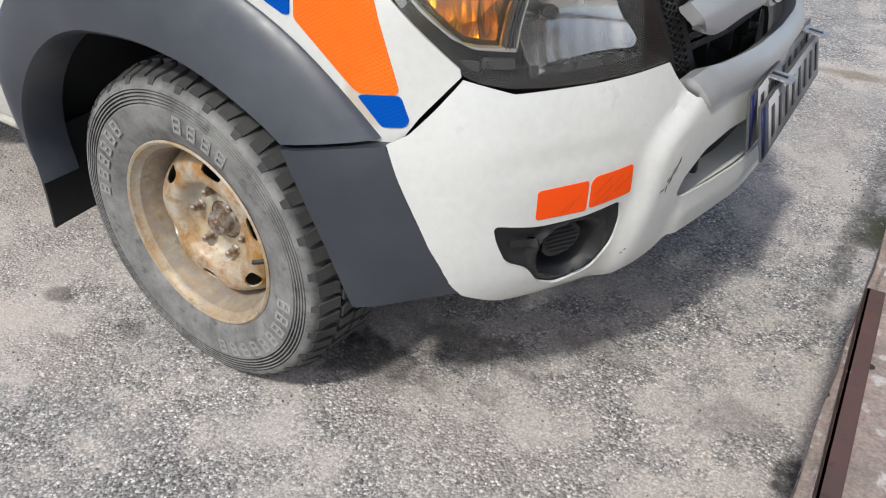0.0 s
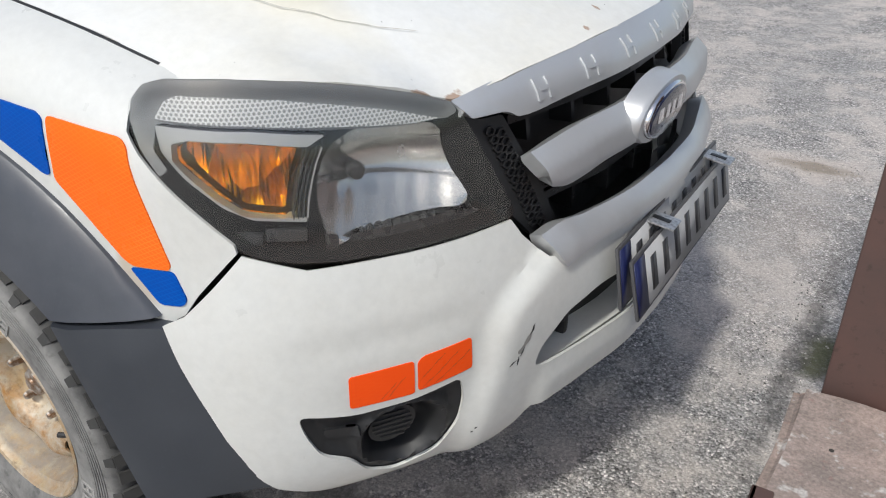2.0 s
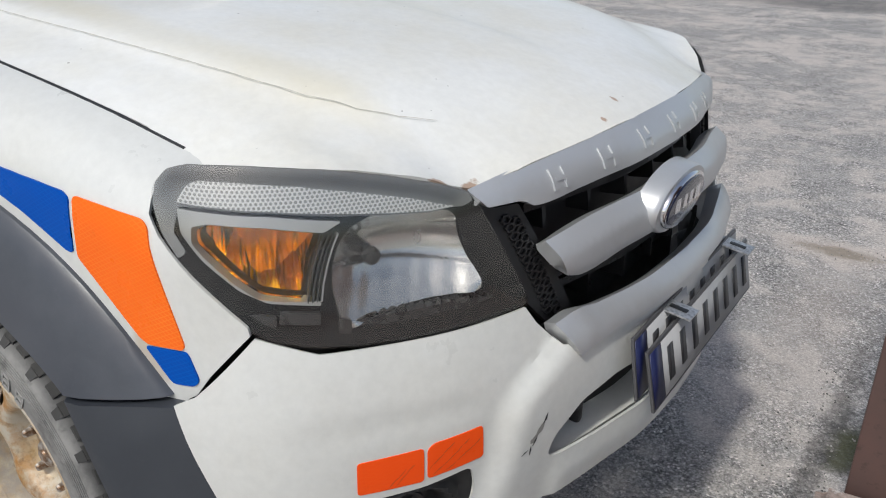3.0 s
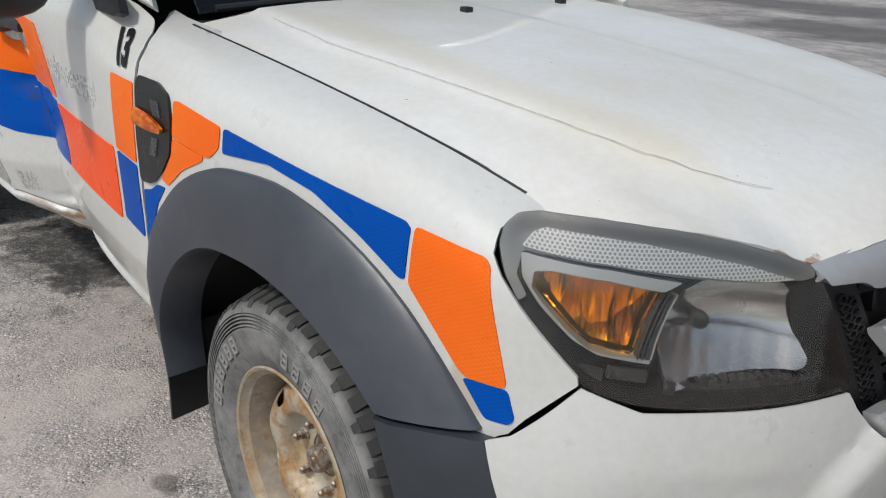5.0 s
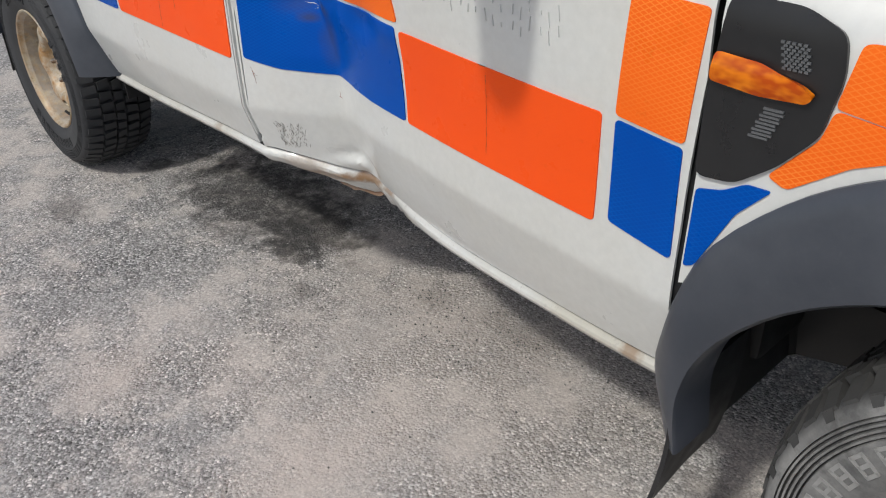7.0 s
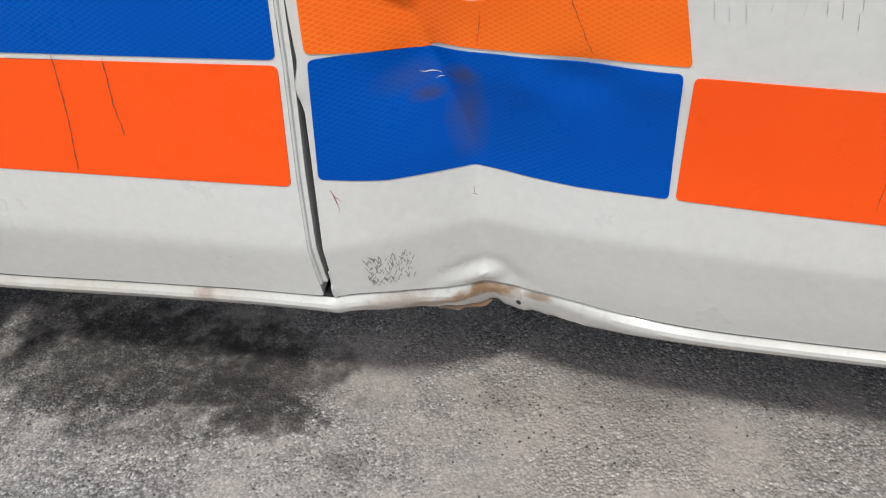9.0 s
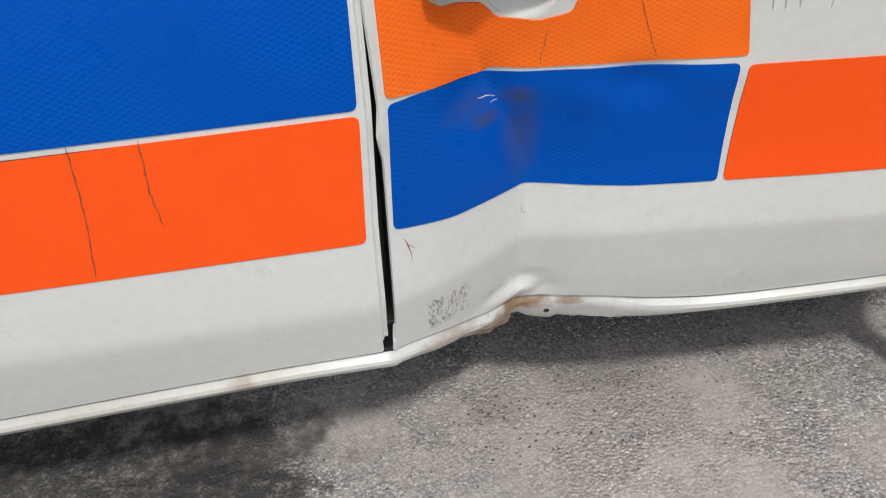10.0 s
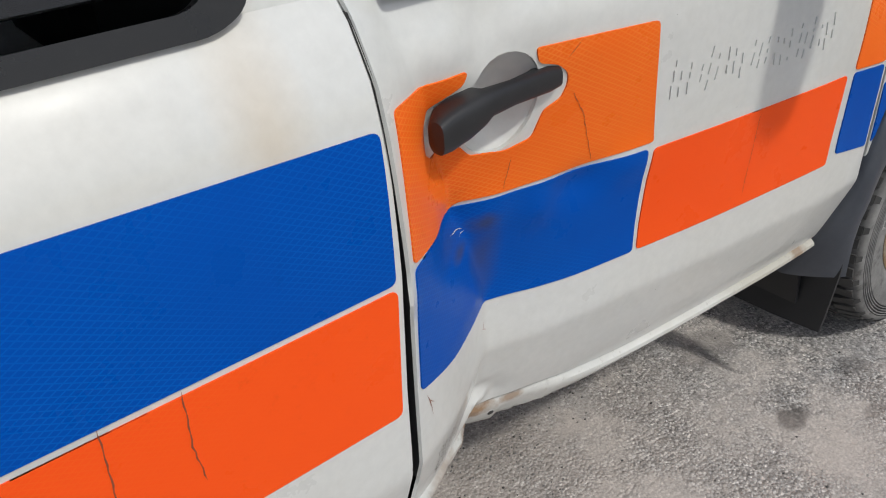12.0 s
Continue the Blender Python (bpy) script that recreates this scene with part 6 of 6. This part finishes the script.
# ---- wheels ----
def build_wheel():
    w = new("wheel")
    w.parent = truck
    prof = [(0.196, -0.086), (0.199, -0.100), (0.206, -0.108), (0.218, -0.112), (0.226, -0.117), (0.236, -0.121), (0.25, -0.1235)]
    prof += [(0.272, -0.1245), (0.279, -0.1255), (0.283, -0.125)]
    for i in range(4):
        r = 0.2855 + i * 0.0068
        prof += [(r, -0.1185 + i * 0.0004), (r + 0.0012, -0.1252 + i * 0.0004), (r + 0.0040, -0.1250 + i * 0.0004), (r + 0.0052, -0.118 + i * 0.0004)]
    prof += [(0.3125, -0.1232), (0.320, -0.1205), (0.3265, -0.116), (0.3315, -0.108), (0.3345, -0.095), (0.336, -0.06), (0.337, 0.0), (0.336, 0.06), (0.3345, 0.095), (0.328, 0.112), (0.30, 0.122), (0.24, 0.12), (0.205, 0.105), (0.196, 0.086)]
    bm = lathe(prof, 96, close=True)
    tyre = part("tyre", bm, tyre_rubber, w, "dusty off-road tyre with block tread")
    bm = bmesh.new()
    # tread blocks
    n = 56
    for i in range(n):
        a = 2 * math.pi * i / n
        for y0, y1, r0, r1, lag, wd in ((-0.111, -0.066, 0.318, 0.348, 0.0, 0.70), (-0.060, -0.022, 0.330, 0.351, 0.35, 0.70), (-0.014, 0.014, 0.330, 0.352, 0.1, 0.75), (0.022, 0.060, 0.330, 0.351, 0.6, 0.70), (0.066, 0.112, 0.318, 0.348, 0.3, 0.70)):
            b = a + lag * 2 * math.pi / n
            half = wd * math.pi / n
            j = 0.12 * ((i * 7 + 3) % 5 - 2) * half
            pts = []
            for r, q in ((r0, 1.0), (r1, 0.9)):
                for ang, y in ((b - half * q + j, y0), (b + half * q + j, y0), (b + half * q - j, y1), (b - half * q - j, y1)):
                    rr = r - (0.0125 if abs(y) > 0.1 and r == r1 else 0.0)
                    pts.append(Vector((rr * math.cos(ang), y * (1.0 if r == r0 else 0.99), rr * math.sin(ang))))
            vs = [bm.verts.new(p) for p in pts]
            for f in ((0, 1, 2, 3), (7, 6, 5, 4), (0, 4, 5, 1), (1, 5, 6, 2), (2, 6, 7, 3), (3, 7, 4, 0)):
                bm.faces.new([vs[k] for k in f])
        # lugs that run down the shoulder
        if i % 2 == 0:
            half = 0.5 * math.pi / n
            pts = []
            for r, y, q in ((0.322, -0.1185, 0.8), (0.334, -0.110, 1.0)):
                for s in (-1, 1):
                    pts.append(Vector((r * math.cos(a + s * half * q), y, r * math.sin(a + s * half * q))))
            out = [p * 1.0 + Vector((0, -0.0018, 0)) for p in pts]
            vs = [bm.verts.new(p) for p in pts + out]
            for f in ((4, 5, 7, 6), (0, 1, 5, 4), (2, 6, 7, 3), (0, 4, 6, 2), (1, 3, 7, 5)):
                bm.faces.new([vs[k] for k in f])
    bmesh.ops.recalc_face_normals(bm, faces=bm.faces)
    tagged(part("tread_block", bm, tread_rubber, tyre, "worn rubber tread blocks", False), kind="stuff")
    # raised marks on the sidewall where the maker's letters stand
    bm = bmesh.new()
    spots = [(78, 4), (150, 6), (300, 9)]
    for a0, cnt in spots:
        for i in range(cnt):
            a = radians(a0 + i * 8.4)
            for k in (-1, 1):
                for rr0, rr1, da in ((0.243, 0.277, 0.008),):
                    b = a + k * 0.034
                    pts = [Vector((r * math.cos(b + d), -0.1240 - dy, r * math.sin(b + d))) for dy in (0, 0.0022) for r, d in ((rr0, -da), (rr1, -da), (rr1, da), (rr0, da))]
                    vs = [bm.verts.new(p) for p in pts]
                    for f in ((4, 5, 6, 7), (0, 1, 5, 4), (1, 2, 6, 5), (2, 3, 7, 6), (3, 0, 4, 7)):
                        bm.faces.new([vs[q] for q in f])
            for rr in (0.243, 0.257, 0.2715):
                pts = [Vector((r * math.cos(a + d), -0.1240 - dy, r * math.sin(a + d))) for dy in (0, 0.0022) for r, d in ((rr, -0.04), (rr + 0.0055, -0.04), (rr + 0.0055, 0.04), (rr, 0.04))]
                vs = [bm.verts.new(p) for p in pts]
                for f in ((4, 5, 6, 7), (0, 1, 5, 4), (1, 2, 6, 5), (2, 3, 7, 6), (3, 0, 4, 7)):
                    bm.faces.new([vs[q] for q in f])
    bmesh.ops.recalc_face_normals(bm, faces=bm.faces)
    tagged(part("sidewall_mark", bm, letter_rubber, tyre, "raised marks on the sidewall", False), kind="stuff")

    rim = part("rim", lathe([(0.198, -0.099), (0.204, -0.105), (0.207, -0.110), (0.203, -0.113), (0.198, -0.110), (0.194, -0.100), (0.186, -0.094), (0.182, -0.080), (0.176, -0.060), (0.172, -0.035), (0.170, 0.0), (0.172, 0.08), (0.19, 0.09), (0.196, 0.1)], 72), rim_paint, w, "rusty beige steel wheel")
    depth = curve([0.0, 0.05, 0.078, 0.088, 0.097, 0.105, 0.122, 0.136, 0.150, 0.160, 0.167, 0.172], [-0.028, -0.028, -0.031, -0.042, -0.063, -0.070, -0.072, -0.070, -0.062, -0.044, -0.026, -0.018])

    def face(u, v):
        r = math.hypot(u, v)
        a = math.atan2(v, u)
        d = depth(r)
        d += 0.004 * bump(r, 0.135, 0.02) * math.cos(6 * (a - radians(38)))
        return Vector((u, d, v))
    circ = lambda r, n: [(r * math.cos(2 * math.pi * i / n), r * math.sin(2 * math.pi * i / n)) for i in range(n)]
    holes = []
    for k in range(6):
        a = radians(38 + 60 * k)
        ring = []
        for i in range(14):
            t = 2 * math.pi * i / 14
            u, v = 0.0155 * math.copysign(abs(math.cos(t)) ** 0.7, math.cos(t)), 0.027 * math.sin(t)
            r = 0.1385 + u
            ring.append((r * math.cos(a + v / 0.1385), r * math.sin(a + v / 0.1385)))
        holes.append(ring)
    holes.append(circ(0.043, 24))
    part("disc", sheet_bm(circ(0.1725, 64), face, 0.007, 0.004, holes=holes), rim_paint, rim)
    part("hub", lathe([(0.0, -0.062), (0.012, -0.062), (0.014, -0.058), (0.024, -0.056), (0.027, -0.050), (0.027, -0.03), (0.037, -0.028), (0.0435, -0.024), (0.0435, 0.03)], 32), hub_metal, w)
    part("brake_drum", lathe([(0.0, 0.0), (0.12, 0.0), (0.135, 0.012), (0.14, 0.05)], 40), black_plastic, w)
    nut = lathe([(0.0, -0.027), (0.006, -0.026), (0.0085, -0.022), (0.0095, -0.014), (0.0105, -0.012), (0.0105, -0.002), (0.014, 0.001)], 6)
    me = bpy.data.meshes.new("lug_nut")
    nut.to_mesh(me)
    nut.free()
    me.materials.append(hub_metal)
    for k in range(6):
        a = radians(8 + 60 * k)
        nb = new("lug_nut", me)
        nb.parent = w
        nb.location = (0.0699 * math.cos(a), -0.032, 0.0699 * math.sin(a))
    bm = tube([(0.17, -0.09, 0.06), (0.16, -0.1, 0.055), (0.15, -0.105, 0.05)], 0.005)
    part("valve", bm, black_plastic, w)
    return w


front_wheel = build_wheel()
front_wheel.matrix_basis = pose(0.004, -0.765, 0.362, 0, 20, -2.0) @ Matrix.Scale(1.03, 4)
for x, y, spin, turn in ((AXLE, -0.815, 70, 0), (0.0, 0.635, 10, 180), (AXLE, 0.665, 40, 180)):
    w = copy_thing(front_wheel, pose(x, y, 0.362, 0, spin, turn))
    if x < -1:
        for o in w.children_recursive:
            if o.data and o.data.materials and o.data.materials[0] in (tyre_rubber, tread_rubber):
                o.material_slots[0].link = "OBJECT"
                o.material_slots[0].material = rear_rubber
            if o.name.startswith("sidewall_mark"):
                o.material_slots[0].link = "OBJECT"
                o.material_slots[0].material = rear_rubber

# ---- low wall at the edge of the yard ----
def rough_block(bm, lo, hi, n, amp, seed):
    vs = box(bm, lo, hi, 0.0)
    es = list({e for v in vs for e in v.link_edges})
    bmesh.ops.subdivide_edges(bm, edges=es, cuts=n, use_grid_fill=True)
    bmesh.ops.bevel(bm, geom=[e for e in bm.edges if e.calc_face_angle(0) > 1], offset=0.018, segments=3, affect="EDGES")
    for v in bm.verts:
        v.co += noise.noise_vector(v.co * 9 + Vector((seed, 0, 0))) * amp + noise.noise_vector(v.co * 40) * amp * 0.4


bm = bmesh.new()
rough_block(bm, (1.207, -2.2, -0.05), (2.3, -0.117, 0.42), 30, 0.006, 3.0)
tagged(part("concrete_wall", bm, lichen_concrete, None, "weathered low concrete wall blotched with pale lichen"), category="low wall", kind="structure")
post = tagged(new("steel_post"), "red-brown painted steel post beside the low concrete wall", "steel post")
for name, lo, hi in (("front_flange", (1.245, -0.113, 0.0), (1.60, -0.096, 1.6)), ("web", (1.412, -0.097, 0.0), (1.430, 0.175, 1.6)), ("rear_flange", (1.245, 0.174, 0.0), (1.60, 0.191, 1.6))):
    bm = bmesh.new()
    box(bm, lo, hi, 0.004)
    part(name, bm, rust_steel, post, "", False)
bm = bmesh.new()
m = pose(1.211, -0.43, 0.0, 0, 0, 2.5)
box(bm, (-0.004, -1.6, 0.24), (0.006, 0.0, 0.436), 0.003, m)
box(bm, (-0.004, -1.6, 0.428), (0.028, 0.0, 0.436), 0.003, m)
tagged(part("edge_plate", bm, rust_steel, None, "brown steel edge plate along the concrete wall", False), category="steel plate")

# ---- loose grit on the yard ----
rng = random.Random(11)
bm = bmesh.new()
spots = [(-1.43, -0.56, 0.07, 0.04, 70), (-1.16, -0.51, 0.16, 0.05, 110), (-1.30, -0.66, 0.25, 0.05, 70), (-1.72, -0.80, 0.09, 0.05, 50), (-2.2, -0.78, 0.35, 0.08, 140), (0.3, -1.15, 0.7, 0.35, 220), (-2.2, -1.2, 0.8, 0.35, 200), (1.12, 0.6, 0.06, 0.5, 160), (-1.05, -0.58, 0.35, 0.10, 50), (-1.45, -0.62, 0.5, 0.12, 40), (-0.75, -0.50, 0.3, 0.12, 50), (-1.9, -0.85, 0.5, 0.2, 120), (0.5, -0.7, 0.6, 0.3, 160), (0.9, 1.9, 0.25, 0.1, 120), (1.05, 0.4, 0.15, 0.7, 160), (-1.0, -1.2, 1.4, 0.35, 120)]
for cx, cy, rx, ry, cnt in spots:
    for _ in range(cnt):
        x, y, r = rng.gauss(cx, rx * 0.6), rng.gauss(cy, ry * 0.6), rng.uniform(0.0010, 0.0034)
        if y > -0.2 and x < 0.7:
            continue
        a = rng.random() * 6.28
        pts = []
        for k in range(4):
            b = a + k * 1.571 + rng.uniform(-0.3, 0.3)
            pts.append(Vector((x + r * math.cos(b) * 1.3, y + r * math.sin(b), -0.0005)))
        top = [Vector((x + (p.x - x) * 0.6, y + (p.y - y) * 0.6, r * rng.uniform(0.7, 1.2))) for p in pts]
        vs = [bm.verts.new(p) for p in pts + top]
        for f in ((4, 5, 6, 7), (0, 1, 5, 4), (1, 2, 6, 5), (2, 3, 7, 6), (3, 0, 4, 7)):
            bm.faces.new([vs[i] for i in f])
tagged(part("loose_grit", bm, grit, None, "scattered dark grit and small stones on the yard", False), category="grit", kind="stuff")
